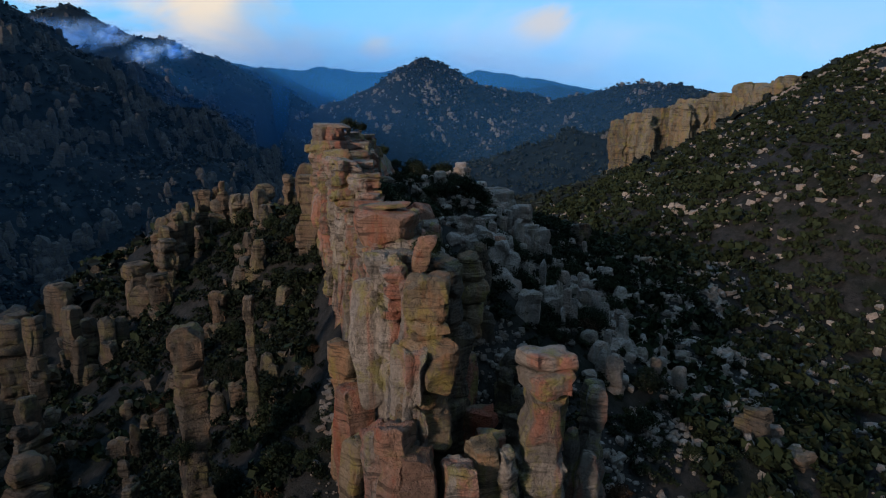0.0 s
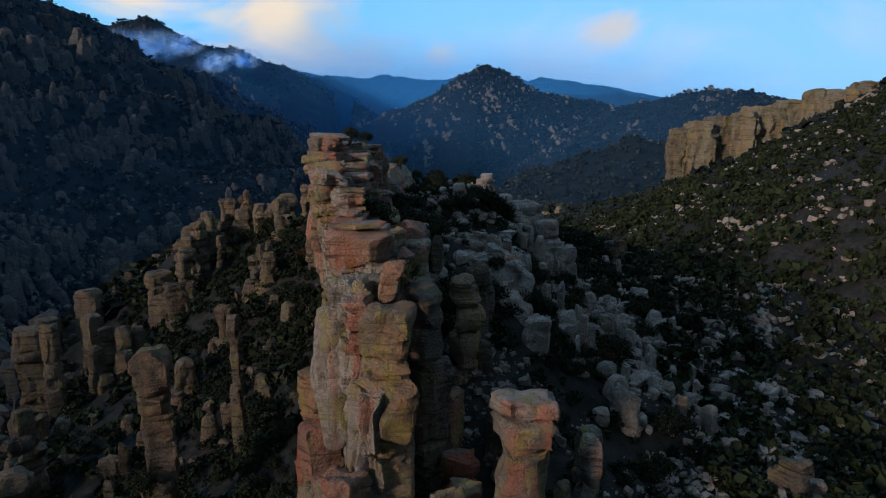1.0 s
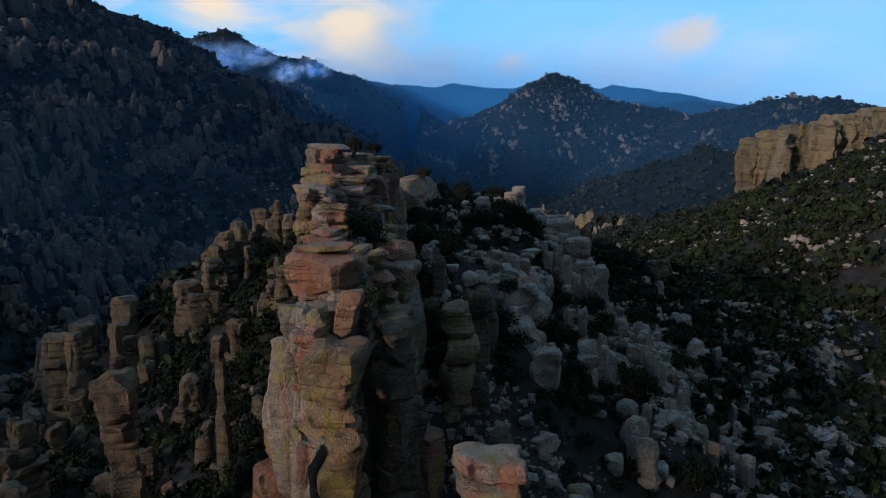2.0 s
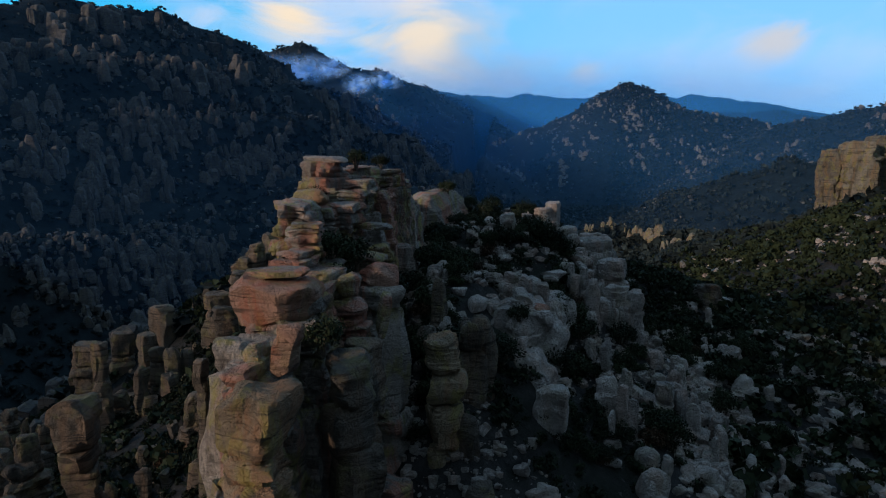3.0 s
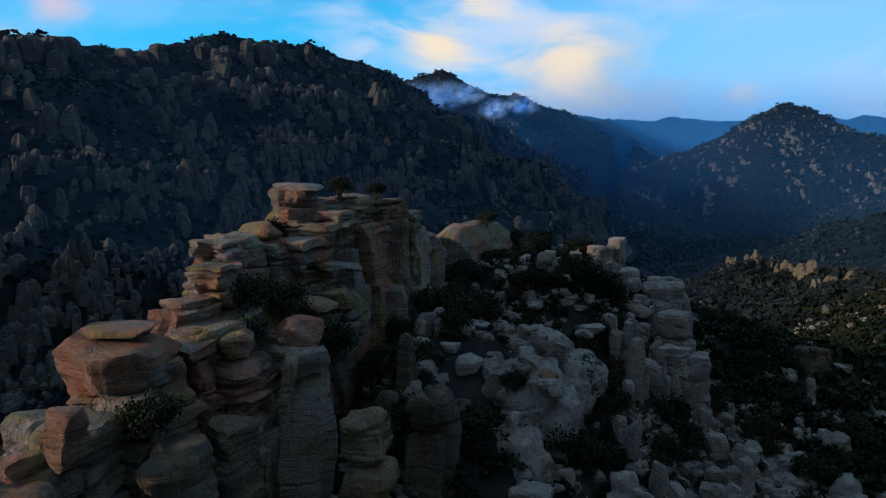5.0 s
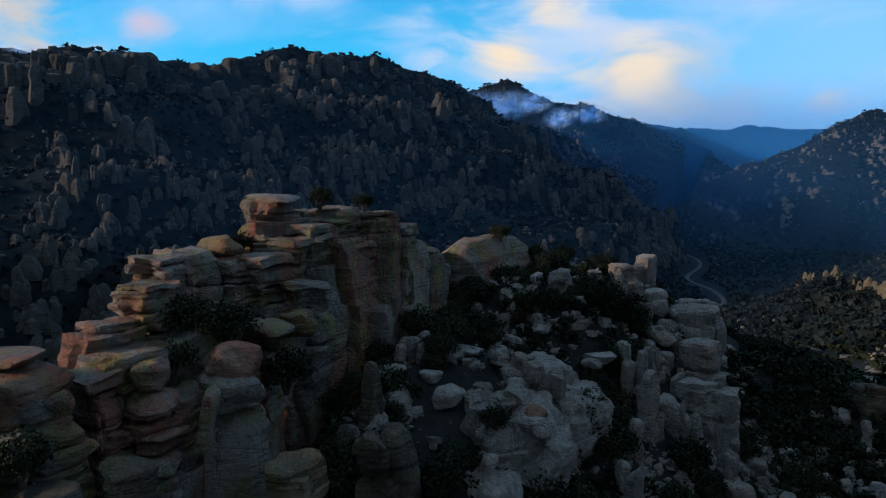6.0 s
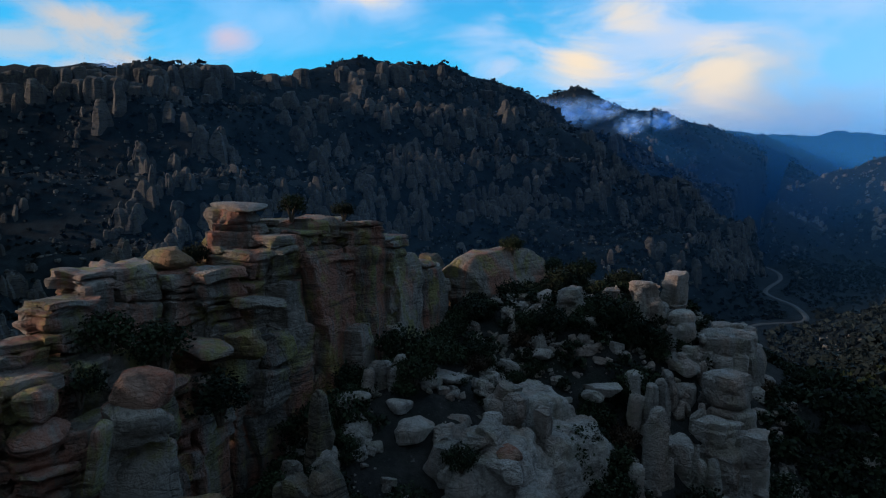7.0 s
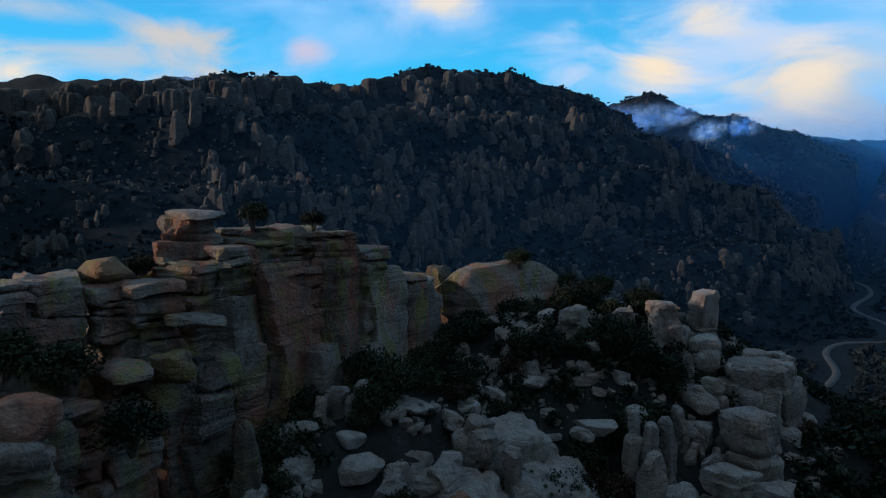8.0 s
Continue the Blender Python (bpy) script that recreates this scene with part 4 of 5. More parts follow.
# the shrubs that stand out on the rocks: kind, x, y, z, size
for k, x, y, z, s in [
    (4, -10.0, 69.8, 57.2, 0.75), (1, -9.2, 73.5, 57.0, 0.7), (4, -5.6, 56.2, 51.2, 1.15), (4, -5.0, 58.6, 50.6, 1.1), (1, -4.4, 54.6, 50.2, 0.9), (1, -10.8, 63.6, 54.6, 0.8),
    (4, -3.2, 60.5, 48, 1.1), (1, -1.2, 46.6, 49.0, 1.0), (1, -8.6, 92.5, 53.0, 0.9), (4, -7.0, 97, 50.6, 0.8), (1, -20.4, 45.8, 33, 0.9), (3, -1.5, 84, 47.0, 1.2), (3, -3, 88, 48, 1.1),
    (1, 4.8, 69.6, 44.6, 0.8), (1, 3.6, 66.6, 42.4, 1.1), (1, 7.4, 79, 43.6, 0.8),
]:
    plant(k, x, y, z, s, 37 * (x + y))


def fits(x, y):
    return fin_top(x, y) is None and math.hypot((x - 3) / 4.6, (y - 76) / 6.2) > 1 and math.hypot((x + 10.6) / 3.4, (y - 91) / 5.8) > 1


rng = np.random.default_rng(99)
n = 0
while n < 75:
    x, y = rng.uniform(-34, 28), rng.uniform(44, 108)
    if not fits(x, y) or vnoise(np.array([[x / 6, y / 6, 0.0]]), 77)[0] + rng.uniform(-0.3, 0.5) < 0:
        continue
    plant(int(rng.choice([0, 1, 2, 3, 4, 5], p=[0.25, 0.28, 0.15, 0.1, 0.07, 0.15])), x, y, float(ground([x], [y])[0]) - 0.1, rng.uniform(0.7, 1.45), rng.uniform(0, 360))
    n += 1

rng = np.random.default_rng(101)
for i in range(24):
    x, y = rng.uniform(-7, 7), rng.uniform(82, 98)
    if fits(x, y):
        plant(int(rng.choice([0, 1, 2, 5])), x, y, float(ground([x], [y])[0]) - 0.1, rng.uniform(0.9, 1.5), rng.uniform(0, 360))


# thickets between the fin, the outcrop and the eastern edge: middle, spread, number
rng = np.random.default_rng(103)
for cx, cy, spread, count in [(-4.2, 70, 1.6, 8), (-2.6, 66, 1.5, 8), (-1.2, 62.5, 1.6, 9), (0.6, 59, 1.8, 8), (-4.8, 77, 1.5, 7), (-5.6, 84, 1.7, 9), (-4.2, 90, 2.0, 9), (-0.5, 80.5, 1.4, 6), (-1.6, 73, 1.2, 5), (8.4, 78, 1.4, 8), (9.2, 72, 1.5, 8), (8.0, 83, 1.2, 5), (1.4, 64, 1.4, 6), (10.4, 66, 2.2, 8), (-1.5, 96, 2.2, 7), (15, 80, 2.2, 9), (18, 88, 2.6, 10), (5.2, 90.4, 1.2, 4), (14.5, 70, 2.4, 8), (-15, 62, 2.5, 9), (-20, 70, 3.5, 9), (-24, 80, 3.5, 8), (-14.5, 50, 2.5, 8)]:
    for _ in range(count):
        x, y = cx + rng.normal() * spread, cy + rng.normal() * spread
        if fin_top(x, y) is None:
            plant(int(rng.choice([0, 1, 2, 4, 5, 3], p=[0.24, 0.32, 0.12, 0.12, 0.15, 0.05])), x, y, float(ground([x], [y])[0]) - 0.15, rng.uniform(0.7, 1.35), rng.uniform(0, 360))


def scatter(name, label, category, mat, lib, xs, ys, zs, scales, rng, smooth, tilt=8):
    pieces = []
    for x, y, z, s in zip(xs, ys, zs, scales):
        v, f = lib[rng.integers(len(lib))]
        pieces.append((turned(v * s, rng.uniform(-tilt, tilt), rng.uniform(-tilt, tilt), rng.uniform(0, 360)) + (x, y, z), f))
    v, f = joined(pieces)
    return thing(name, (0, 0, 0), label, category, kind="stuff", me=mesh_from(name, v, f, mat, smooth, 38 if smooth else 0))


def pick(rng, n, x0, x1, y0, y1, cell, seed, bias=0.0, keep=None):
    """n places in a box, gathered where a noise is high."""
    out = np.zeros((0, 2))
    while len(out) < n:
        p = np.c_[rng.uniform(x0, x1, 4 * n), rng.uniform(y0, y1, 4 * n)]
        m = fbm(np.c_[p / cell, np.zeros(len(p))], 3, seed) + rng.uniform(-0.5, 0.5, len(p)) > bias
        if keep is not None:
            m &= keep(p[:, 0], p[:, 1])
        out = np.r_[out, p[m]]
    return out[:n, 0], out[:n, 1]


rng = np.random.default_rng(5)
BUSH_MID = [leaf_ball(np.random.default_rng(70 + k), 1.2, 1.6, 30, 0.40, 8) for k in range(6)]
BUSH_NEAR = [leaf_ball(np.random.default_rng(75 + k), 1.2, 1.6, 110, 0.19, 14) for k in range(6)]
BUSH_FAR = [leaf_ball(np.random.default_rng(80 + k), 1.4, 1.9, 9, 0.95, 5) for k in range(6)]
STONES = [boulder_verts((rng.uniform(0.7, 1.2), rng.uniform(0.6, 1.0), rng.uniform(0.4, 0.9)), 8, 0.05, 0.02, 2, 900 + k, 0, 10, (0.6, 0.93)) for k in range(14)]
PILLARS = [boulder_verts((rng.uniform(0.8, 1.2), rng.uniform(0.7, 1.1), rng.uniform(1.1, 2.8)), 7, 0.10, 0.04, 2, 930 + k, 0.12, 12, (0.6, 0.95)) for k in range(14)]


def not_fin(x, y):
    w, e = np.interp(y, FY, FIN_WEST), np.interp(y, FY, FIN_EAST)
    return ~((y > 37) & (y < 84) & (x > w - 0.5) & (x < e + 0.5))


# loose stones on the plateau and the slopes of the crag
x, y = pick(rng, 5600, -11, 24, 44, 112, 7, 31, 0.0, lambda x, y: not_fin(x, y) & ~((x > 14) & (y > 97)))
s = 0.07 + 0.5 * rng.uniform(0, 1, len(x)) ** 3
scatter("loose_stones", "loose pale stones strewn over the slope", "stones", ROCK_GREY, STONES, x, y, ground(x, y) + s * 0.2, s, rng, True, 25)
rng2 = np.random.default_rng(15)
bx, by = pick(rng2, 48, -8, 13, 66, 102, 6, 52, 0.0, not_fin)
for i, (x, y) in enumerate(zip(bx, by)):
    k = rng2.uniform(0.25, 0.85)
    lone("boulder", "pale slabby boulder on the plateau", x, y, float(ground([x], [y])[0]) + k * 0.15, (k * rng2.uniform(0.8, 1.4), k * rng2.uniform(0.6, 1.0), k * rng2.uniform(0.35, 0.9)), ROCK_GREY, 1300 + i, (rng2.uniform(-15, 15), rng2.uniform(-15, 15), rng2.uniform(0, 360)), 11, "boulder", 8, "boulders on the plateau")
# boulders that can be told apart
bx, by = pick(rng, 130, 8, 36, 52, 112, 8, 32, 0.1, lambda x, y: not_fin(x, y) & ~((x > 13) & (y > 95)))
for i, (x, y) in enumerate(zip(bx, by)):
    k = rng.uniform(0.35, 1.0)
    lone("boulder", "pale angular boulder lying on the slope", x, y, float(ground([x], [y])[0]) + k * 0.2, (k * rng.uniform(0.7, 1.2), k * rng.uniform(0.6, 1.0), k * rng.uniform(0.5, 1.3)), ROCK_GREY, 1000 + i, (rng.uniform(-20, 20), rng.uniform(-20, 20), rng.uniform(0, 360)), 9, "boulder", 8, "boulders on the slope")
x, y = pick(rng, 1900, -30, 42, 42, 128, 9, 43, -0.05, not_fin)
scatter("low_scrub", "low dark scrub between the rocks", "scrub", LEAF, BUSH_NEAR, x, y, ground(x, y) - 0.3, rng.uniform(0.35, 0.9, len(x)), rng, False)
x, y = pick(rng, 700, 12, 40, 92, 128, 9, 45, -0.6)
scatter("gully_scrub", "dense dark scrub above the gully", "scrub", LEAF, BUSH_NEAR, x, y, ground(x, y) - 0.3, rng.uniform(0.6, 1.3, len(x)), rng, False)
x, y = pick(rng, 1200, -60, 70, -40, 46, 9, 46, -0.2, not_fin)
scatter("slope_scrub", "dark scrub on the slope in front of the crag", "scrub", LEAF, BUSH_MID, x, y, ground(x, y) - 0.3, rng.uniform(0.5, 1.4, len(x)), rng, False)
x, y = pick(rng, 800, -60, 70, -40, 46, 9, 47, 0.1, not_fin)
s = 0.15 + 0.9 * rng.uniform(0, 1, len(x)) ** 3
scatter("slope_rocks", "pale rocks strewn below the crag", "rocks", ROCK_GREY, STONES, x, y, ground(x, y) + s * 0.2, s, rng, True, 25)
x, y = pick(rng, 2300, 18, 52, 63, 125, 7, 53, 0.12)
s = 0.14 + 0.75 * rng.uniform(0, 1, len(x)) ** 2.5
scatter("talus", "pale grey talus lying in streaks across the gully", "stones", ROCK_GREY, STONES, x, y, ground(x, y) + s * 0.25, s, rng, True, 25)
# hillside across the gully
x, y = pick(rng, 6200, 22, 165, 25, 310, 16, 33, -0.45)
scatter("hillside_scrub", "dark scrub covering the hillside across the gully", "scrub", LEAF, BUSH_MID, x, y, ground(x, y) - 0.2, rng.uniform(0.6, 1.6, len(x)), rng, False)
x, y = pick(rng, 9000, 18, 170, 30, 310, 12, 34, 0.0)
s = 0.12 + 0.95 * rng.uniform(0, 1, len(x)) ** 3
scatter("hillside_rocks", "pale broken rocks on the hillside", "rocks", ROCK_GREY, STONES, x, y, ground(x, y) + s * 0.2, s, rng, True, 25)
# western spur
x, y = pick(rng, 1500, -60, -13, 40, 118, 9, 58, -0.7, not_fin)
scatter("west_scrub", "dense dark scrub on the slope west of the fin", "scrub", LEAF, BUSH_NEAR, x, y, ground(x, y) - 0.3, rng.uniform(0.5, 1.2, len(x)), rng, False)
x, y = pick(rng, 2600, -210, -13, 20, 235, 14, 35, -0.35, not_fin)
scatter("spur_scrub", "dark scrub on the western spur", "scrub", LEAF, BUSH_MID, x, y, ground(x, y) - 0.2, rng.uniform(0.6, 1.5, len(x)), rng, False)
x, y = pick(rng, 1100, -110, -13, 30, 150, 9, 36, 0.15, not_fin)
s = 0.2 + 0.9 * rng.uniform(0, 1, len(x)) ** 2
scatter("spur_rocks", "tan broken rocks and low pillars on the spur", "rocks", ROCK_TAN, STONES + PILLARS, x, y, ground(x, y) + s * 0.3, s, rng, True, 12)

rng3 = np.random.default_rng(25)
x, y = pick(rng3, 2000, -330, -70, 90, 420, 26, 56, 0.05, lambda x, y: (road_distance(x, y) > 14) & (ground(x, y, False) > -52))
s = 0.7 + 2.0 * rng3.uniform(0, 1, len(x)) ** 2
scatter("gorge_pillars", "dark grey rock pillars on the gorge side", "rocks", ROCK_FAR_DIM, PILLARS, x, y, ground(x, y) - s * 0.1, s, rng3, True, 12)
x, y = pick(rng3, 3600, -330, -60, 90, 420, 26, 57, -0.4, lambda x, y: road_distance(x, y) > 14)
scatter("gorge_scrub", "dark scrub between the pillars of the gorge", "scrub", LEAF_HAZED, BUSH_FAR, x, y, ground(x, y) - 0.2, rng3.uniform(0.7, 1.5, len(x)), rng3, False)
x, y = pick(rng3, 900, 22, 130, 40, 230, 10, 59, 0.1)
scatter("hillside_brush", "low dark brush between the rocks of the hillside", "scrub", LEAF, BUSH_MID, x, y, ground(x, y) - 0.2, rng3.uniform(0.5, 1.1, len(x)), rng3, False)


# far slopes
def far_slope(x, y):
    return (np.hypot(x, y - 80) > 150) & (road_distance(x, y) > 14)


def far_column(seed):
    """A fluted, round-headed rock column, one unit in radius and one high."""
    r = np.random.default_rng(seed)
    sides, levels = 11, np.array([-0.35, 0.12, 0.42, 0.66, 0.84, 0.95, 1.0])
    ang = np.arange(sides) * 2 * np.pi / sides + r.uniform(-0.18, 0.18, sides)
    flute = r.uniform(0.62, 1.15, sides)
    long = r.uniform(0.65, 1.0)
    rows = []
    off = np.cumsum(r.normal(size=(len(levels), 2)) * 0.07, 0)
    for z, w, (ox, oy) in zip(levels, (1.3, 1.1, 0.98, 0.82, 0.62, 0.4, 0.14), off):
        w = w * flute * r.uniform(0.9, 1.1, sides)
        rows.append(np.c_[np.cos(ang) * w + ox, np.sin(ang) * w * long + oy, np.full(sides, z) + r.uniform(-0.05, 0.05, sides) * (z > 0.5)])
    i, j = np.arange(sides), (np.arange(sides) + 1) % sides
    f = [np.c_[k * sides + i, k * sides + j, (k + 1) * sides + j, (k + 1) * sides + i] for k in range(len(levels) - 1)]
    top = (len(levels) - 1) * sides
    f.append(np.array([[top, top + 2 * k + 1, top + 2 * k + 2, top + (2 * k + 3) % sides] for k in range(5)]))
    return np.concatenate(rows), np.concatenate(f)


COLUMNS = [far_column(700 + k) for k in range(16)]


def column_groups(name, label, mat, rng, centres, size, tall, count):
    """Clusters of columns, shoulder to shoulder along the slope."""
    pieces = []
    for cx, cy in centres:
        n, r0 = int(rng.integers(*count)), rng.uniform(*size)
        h0, run = r0 * rng.uniform(*tall), rng.uniform(-0.6, 0.6) + 1.9
        for _ in range(n):
            t = rng.normal() * r0 * 0.55 * n ** 0.8
            x, y = cx + math.cos(run) * t + rng.normal() * r0 * 0.5, cy + math.sin(run) * t + rng.normal() * r0 * 0.5
            r, h = r0 * rng.uniform(0.5, 1.1), h0 * rng.uniform(0.45, 1.1)
            v, f = COLUMNS[rng.integers(len(COLUMNS))]
            g = float(ground([x], [y])[0])
            pieces.append((turned(v * (r, r, h), rng.uniform(-4, 4), rng.uniform(-4, 4), rng.uniform(0, 360)) + (x, y, g - 0.08 * h), f))
    v, f = joined(pieces)
    return thing(name, (0, 0, 0), label, "rocks", kind="stuff", me=mesh_from(name, v, f, mat, True, 30))


def on_wall(x, y, low, high, steep):
    z = ground(x, y, False)
    return far_slope(x, y) & (ground(x - 45, y, False) - z > 14) & (z > low) & (z < high) & (np.cos(wall_phase(x, y, z)) < steep)


x, y = pick(rng, 15000, -820, 60, 30, 1050, 60, 37, -0.4, far_slope)
scatter("far_scrub", "dark scrub on the canyon wall, tinted blue for haze", "scrub", LEAF_HAZED, BUSH_FAR, x, y, ground(x, y) - 0.2, rng.uniform(0.8, 1.9, len(x)) * np.where(ground(x, y) > 135, 0.55, 1.0), rng, False)
x, y = pick(rng, 6500, -800, 40, 60, 1050, 45, 38, 0.05, lambda x, y: far_slope(x, y) & (ground(x, y, False) > -50))
s = 0.5 + 1.9 * rng.uniform(0, 1, len(x)) ** 3
scatter("far_boulders", "pale boulders and slabs strewn over the canyon wall", "rocks", ROCK_PALE, STONES, x, y, ground(x, y) + s * 0.2, s, rng, True, 14)
x, y = pick(rng, 70, -640, -300, 120, 900, 60, 39, 0.0, lambda x, y: on_wall(x, y, 78, 150, 0.1))
COLUMN_MESHES = [mesh_from("monolith", v, f, ROCK_FAR_DIM, True, 30) for v, f in COLUMNS]
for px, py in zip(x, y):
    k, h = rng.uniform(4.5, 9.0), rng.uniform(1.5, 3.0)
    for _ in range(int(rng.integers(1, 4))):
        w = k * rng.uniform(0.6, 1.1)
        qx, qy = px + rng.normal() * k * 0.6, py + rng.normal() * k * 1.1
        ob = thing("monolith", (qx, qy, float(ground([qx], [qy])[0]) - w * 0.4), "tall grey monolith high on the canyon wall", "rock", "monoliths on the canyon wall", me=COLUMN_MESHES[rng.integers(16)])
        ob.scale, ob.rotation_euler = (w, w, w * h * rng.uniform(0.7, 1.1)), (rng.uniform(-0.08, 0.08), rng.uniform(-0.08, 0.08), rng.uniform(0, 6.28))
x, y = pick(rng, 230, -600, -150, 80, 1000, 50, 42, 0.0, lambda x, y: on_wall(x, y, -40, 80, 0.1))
column_groups("wall_columns", "crowded grey rock columns on the canyon wall", ROCK_FAR_DIM, rng, zip(x, y), (2.6, 5.6), (1.6, 3.2), (4, 12))
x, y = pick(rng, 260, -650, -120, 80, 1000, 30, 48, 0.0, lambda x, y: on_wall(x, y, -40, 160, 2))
column_groups("wall_pinnacles", "small grey pinnacles on the canyon wall", ROCK_FAR_DIM, rng, zip(x, y), (1.3, 3.2), (1.2, 2.6), (2, 7))
x, y = pick(rng, 120, -720, -520, 150, 900, 60, 39, 0.1, lambda x, y: (ground(x, y, False) > 118) & (ground(x - 34, y, False) - ground(x, y, False) > 12))
CLIFF_MESHES = []
for k in range(9):
    v, f = boulder_verts((rng.uniform(0.9, 1.4), rng.uniform(0.8, 1.3), rng.uniform(1.5, 2.6)), 5, 0.08, 0.02, 11, 960 + k, 0.08, 14, (0.7, 0.95))
    groove = vnoise(np.c_[v[:, :2] * 2.6, v[:, 2] * 0.35] + 31 * k, 230) + 0.6 * vnoise(np.c_[v[:, :2] * 5.5, v[:, 2] * 0.8] + 13 * k, 231)
    v[:, :2] *= (1 + 0.16 * groove)[:, None]
    CLIFF_MESHES.append(mesh_from("cliff", v, f, ROCK_FAR_DIM, True, 32))
for py in np.arange(120, 500, 21.0):
    px = float(np.interp(py, [159, 350, 440, 532], [-715, -607, -615, -613])) + rng.uniform(12, 34)
    k, top = rng.uniform(8, 13), float(np.interp(py, [159, 350, 440, 532], [146, 166, 170, 182])) - rng.uniform(0, 9)
    ob = thing("cliff", (px, py + rng.uniform(-6, 6), top - 2.0 * k), "tall grey cliff along the rim of the canyon wall", "cliff", "cliffs on the canyon wall", me=CLIFF_MESHES[rng.integers(9)])
    ob.scale, ob.rotation_euler = (k, k, k), (0, 0, rng.uniform(0, 6.28))
for px, py in zip(x, y):
    k = rng.uniform(4.0, 8.5)
    ob = thing("cliff", (px, py, float(ground([px], [py])[0]) - k * 0.5), "big rounded grey cliff on the canyon wall", "cliff", "cliffs on the canyon wall", me=CLIFF_MESHES[rng.integers(9)])
    ob.scale, ob.rotation_euler = (k, k, k * rng.uniform(0.9, 1.4)), (0, 0, rng.uniform(0, 6.28))
x, y = pick(rng, 9000, -950, 620, 330, 1900, 90, 40, 0.0, far_slope)
scatter("distant_scrub", "scrub on the distant hills", "scrub", LEAF_HAZED, BUSH_FAR, x, y, ground(x, y) - 0.2, rng.uniform(1.2, 2.6, len(x)), rng, False)
x, y = pick(rng, 4600, -950, 620, 280, 1900, 70, 41, 0.2, lambda x, y: far_slope(x, y) & (ground(x, y, False) > -50) & ((y > 1000) | (ground(x - 45, y, False) - ground(x, y, False) > 8)))
s = 1.2 + 4.0 * rng.uniform(0, 1, len(x)) ** 3
scatter("distant_rocks", "grey rock outcrops on the distant hills", "rocks", ROCK_FAR_DIM, PILLARS, x, y, ground(x, y) - s * 0.5, s, rng, True, 10)
x, y = pick(rng, 120, -300, 420, 1180, 1520, 60, 62, 0.15, lambda x, y: (ground(x, y, False) > -35) & (ground(x, y, False) < 118))
column_groups("hill_outcrops", "pale rock outcrops on the pyramid-shaped hill", ROCK_PALE, rng, zip(x, y), (2.0, 6.0), (0.9, 1.9), (2, 7))
x, y = pick(rng, 1500, -300, 700, 560, 1480, 40, 63, 0.1, lambda x, y: ground(x, y, False) > -58)
s = 0.6 + 2.6 * rng.uniform(0, 1, len(x)) ** 3
scatter("valley_boulders", "pale boulders on the floor and flanks of the valley", "rocks", ROCK_PALE, STONES, x, y, ground(x, y) + s * 0.2, s, rng, True, 14)
x, y = pick(rng, 9000, -60, 560, 420, 1500, 70, 66, -0.5, lambda x, y: road_distance(x, y) > 12)
scatter("hill_scrub", "dark scrub on the hills along the valley", "scrub", LEAF_HAZED, BUSH_FAR, x, y, ground(x, y) - 0.2, rng.uniform(1.4, 3.0, len(x)), rng, False)
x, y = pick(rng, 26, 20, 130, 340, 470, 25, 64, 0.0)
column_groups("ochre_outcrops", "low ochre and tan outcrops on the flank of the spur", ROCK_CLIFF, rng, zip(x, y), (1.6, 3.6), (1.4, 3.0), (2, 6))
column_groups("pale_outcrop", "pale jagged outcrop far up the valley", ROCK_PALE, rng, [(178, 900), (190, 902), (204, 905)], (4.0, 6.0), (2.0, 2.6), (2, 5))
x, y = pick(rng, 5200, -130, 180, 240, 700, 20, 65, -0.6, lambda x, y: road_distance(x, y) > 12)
scatter("valley_scrub", "dark scrub on the spur and the valley floor", "scrub", LEAF_HAZED, BUSH_FAR, x, y, ground(x, y) - 0.2, rng.uniform(1.0, 2.0, len(x)), rng, False)
x, y = pick(rng, 1500, -110, 70, 125, 345, 20, 44, -0.5)
scatter("spur_scrub", "dark scrub on the low spur and the gully", "scrub", LEAF, BUSH_MID, x, y, ground(x, y) - 0.2, rng.uniform(1.0, 2.2, len(x)), rng, False)
# tan pillars on the spur below the cliff
along = np.sort(rng.uniform(0, 1, 22))
x = np.interp(along, [0, 0.45, 1], [40, 8, -48]) + rng.uniform(-5, 5, 22)
y = np.interp(along, [0, 0.45, 1], [440, 515, 592]) + rng.uniform(-7, 7, 22)
column_groups("ochre_pillars", "ochre rock pillars along a low spur", ROCK_CLIFF, rng, zip(x, y), (2.2, 4.2), (2.2, 4.0), (2, 6))


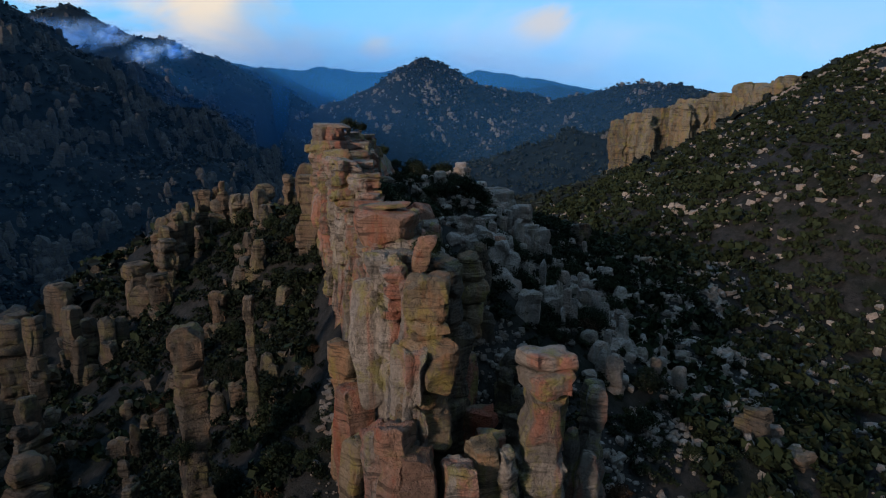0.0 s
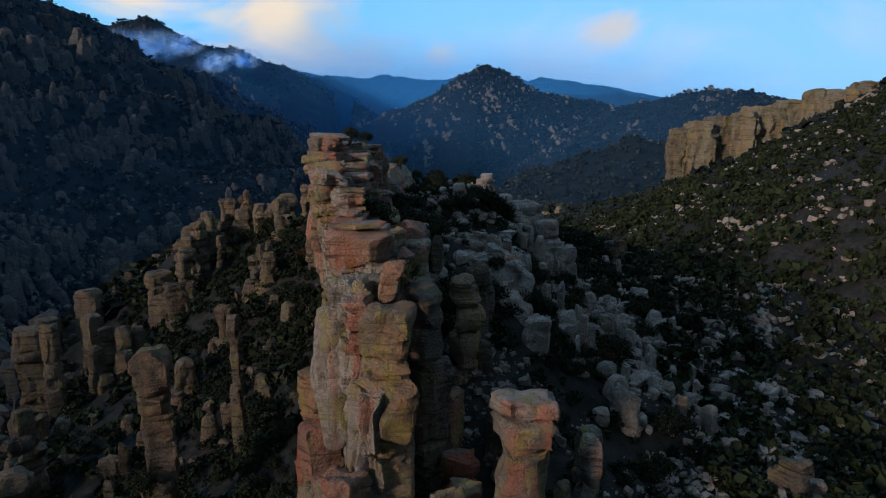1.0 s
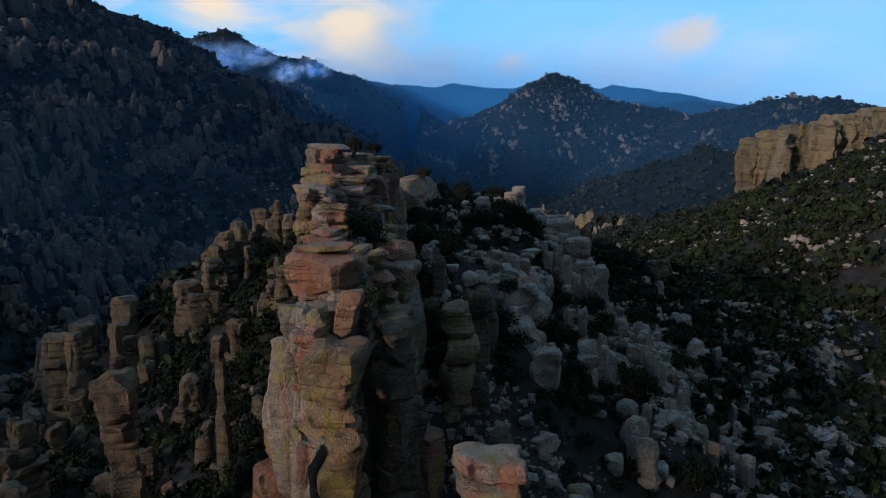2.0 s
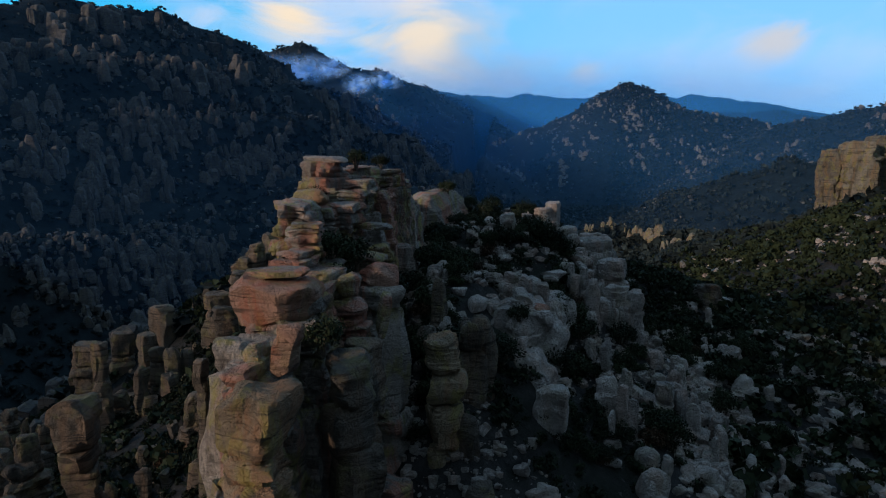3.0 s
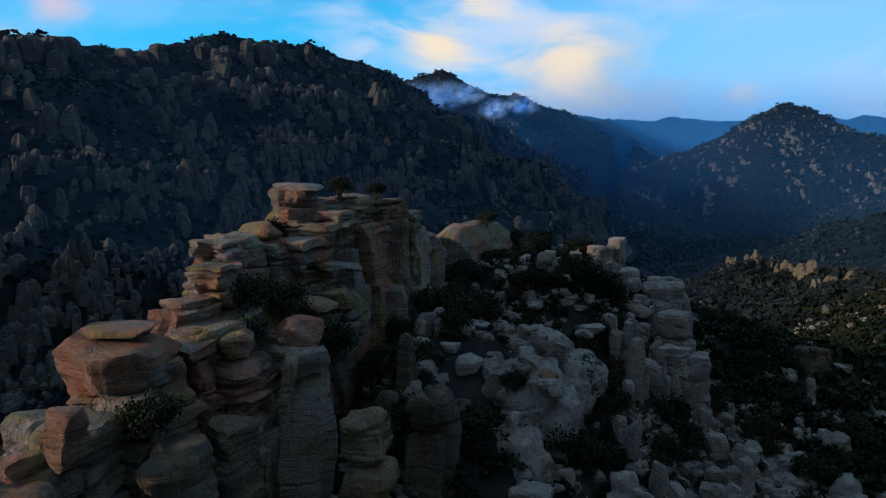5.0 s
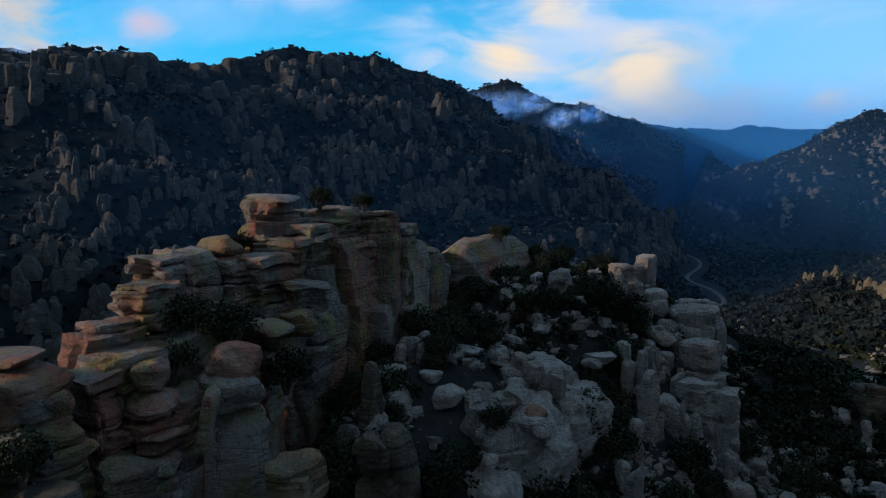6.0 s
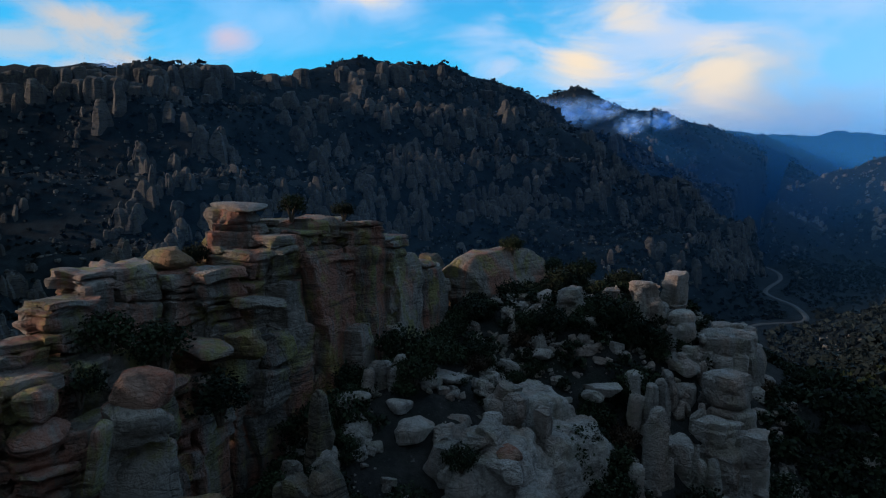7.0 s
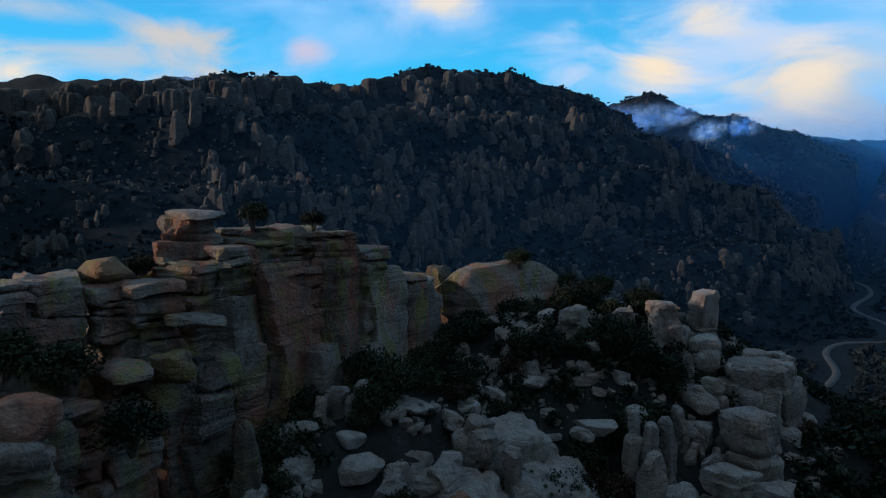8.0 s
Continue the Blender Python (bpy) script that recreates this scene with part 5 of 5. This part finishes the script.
# ---- road ----
def build_road():
    pts = np.array(ROAD, float)
    t = np.linspace(0, len(pts) - 1, 150)
    i = np.minimum(t.astype(int), len(pts) - 2)
    f = (t - i)[:, None]
    p0, p1, p2, p3 = pts[np.maximum(i - 1, 0)], pts[i], pts[i + 1], pts[np.minimum(i + 2, len(pts) - 1)]
    c = 0.5 * (2 * p1 + (p2 - p0) * f + (2 * p0 - 5 * p1 + 4 * p2 - p3) * f ** 2 + (3 * p1 - p0 - 3 * p2 + p3) * f ** 3)
    d = np.gradient(c[:, :2], axis=0)
    nrm = np.c_[-d[:, 1], d[:, 0]] / np.linalg.norm(d, axis=1)[:, None]
    z = np.full(len(c), -60.2)
    v = np.concatenate([np.c_[c[:, :2] + nrm * o, z + dz] for o, dz in ((-3.0, -2), (-2.2, 0), (2.2, 0), (3.0, -2))])
    n = len(c)
    k = np.arange(n - 1)
    f = np.concatenate([np.c_[k + a * n, k + 1 + a * n, k + 1 + (a + 1) * n, k + (a + 1) * n] for a in range(3)])
    thing("road", (0, 0, 0), "winding two-lane asphalt road on the canyon floor", "road", kind="structure", me=mesh_from("road", v, f, ASPHALT))


build_road()


# ---- mist on the far ridges and haze in the canyon ----
def mist_material(name, colour, amount, scale, soft):
    m, nt, b = new_mat(name)
    nt.nodes.remove(b)
    co = nt.nodes.new("ShaderNodeTexCoord").outputs["Object"]
    length = nt.nodes.new("ShaderNodeVectorMath")
    length.operation = "LENGTH"
    nt.links.new(co, length.inputs[0])
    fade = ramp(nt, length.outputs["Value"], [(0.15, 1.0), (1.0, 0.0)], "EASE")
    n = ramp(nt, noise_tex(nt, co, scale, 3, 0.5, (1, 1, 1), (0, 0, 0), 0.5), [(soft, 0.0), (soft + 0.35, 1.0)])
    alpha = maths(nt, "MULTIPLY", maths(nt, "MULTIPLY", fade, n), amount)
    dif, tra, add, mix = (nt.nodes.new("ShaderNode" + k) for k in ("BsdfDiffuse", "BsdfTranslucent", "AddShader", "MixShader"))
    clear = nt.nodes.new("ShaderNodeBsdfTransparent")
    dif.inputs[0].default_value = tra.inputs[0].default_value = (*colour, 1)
    nt.links.new(dif.outputs[0], add.inputs[0])
    nt.links.new(tra.outputs[0], add.inputs[1])
    nt.links.new(alpha, mix.inputs[0])
    nt.links.new(clear.outputs[0], mix.inputs[1])
    nt.links.new(add.outputs[0], mix.inputs[2])
    nt.links.new(mix.outputs[0], nt.nodes["Material Output"].inputs[0])
    return m


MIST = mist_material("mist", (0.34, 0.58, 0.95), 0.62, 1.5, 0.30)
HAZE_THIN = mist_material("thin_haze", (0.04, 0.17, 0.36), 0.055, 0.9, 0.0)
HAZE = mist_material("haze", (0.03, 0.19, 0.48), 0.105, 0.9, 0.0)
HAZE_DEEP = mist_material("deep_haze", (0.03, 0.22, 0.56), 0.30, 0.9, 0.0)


def puff_mesh(seed, mat, layers=2):
    """Some bulging layers of thin cloud, one behind the other, on a unit disc."""
    pieces = []
    g = np.linspace(-1, 1, 15)
    gx, gz = (a.ravel() for a in np.meshgrid(g, g))
    i = (np.arange(14)[:, None] * 15 + np.arange(14)[None, :]).ravel()
    for k in range(layers):
        p = np.c_[gx, 0.25 * fbm(np.c_[gx * 1.5, gz * 1.5, gx * 0 + k], 2, seed + k) + 0.3 * (k - layers / 2) / layers, gz]
        pieces.append((p, np.c_[i, i + 1, i + 16, i + 15]))
    return mesh_from("mist", *joined(pieces), mat)


def hang(name, label, az, dist, z, wide, deep, high, mat, seed, layers=2):
    a = radians(az)
    ob = thing(name, (30 + dist * math.sin(a), 50 + dist * math.cos(a), z), label, "mist", "mist on the ridge", me=puff_mesh(seed, mat, layers))
    ob.scale, ob.rotation_euler = (wide, deep, high), (0, 0, -a)
    return ob


for k, (az, dist, z, wide, high) in enumerate([(-33.6, 1040, 156, 62, 26), (-30.9, 1060, 158, 52, 30), (-28.6, 1120, 168, 40, 22), (-26.3, 1120, 142, 34, 22), (-23.8, 1250, 158, 44, 24), (-68.5, 820, 170, 30, 20)]):
    hang("mist", "wisp of white mist clinging to the ridge", az, dist, z, wide, 60, high, MIST, 40 + k)
# thin blue sheets stand in for haze, hung to suit the camera's view
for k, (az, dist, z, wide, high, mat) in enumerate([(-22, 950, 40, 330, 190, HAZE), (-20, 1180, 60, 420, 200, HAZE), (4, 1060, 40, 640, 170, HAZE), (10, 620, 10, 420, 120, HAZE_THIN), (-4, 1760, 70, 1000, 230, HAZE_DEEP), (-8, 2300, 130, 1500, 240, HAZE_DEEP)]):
    hang("haze", "blue see-through sheet standing in for canyon haze", az, dist, z, wide, 80, high, mat, 60 + k, 1)
hang("haze", "blue see-through sheet standing in for canyon haze", -40, 400, 40, 420, 80, 190, HAZE_THIN, 66, 1)
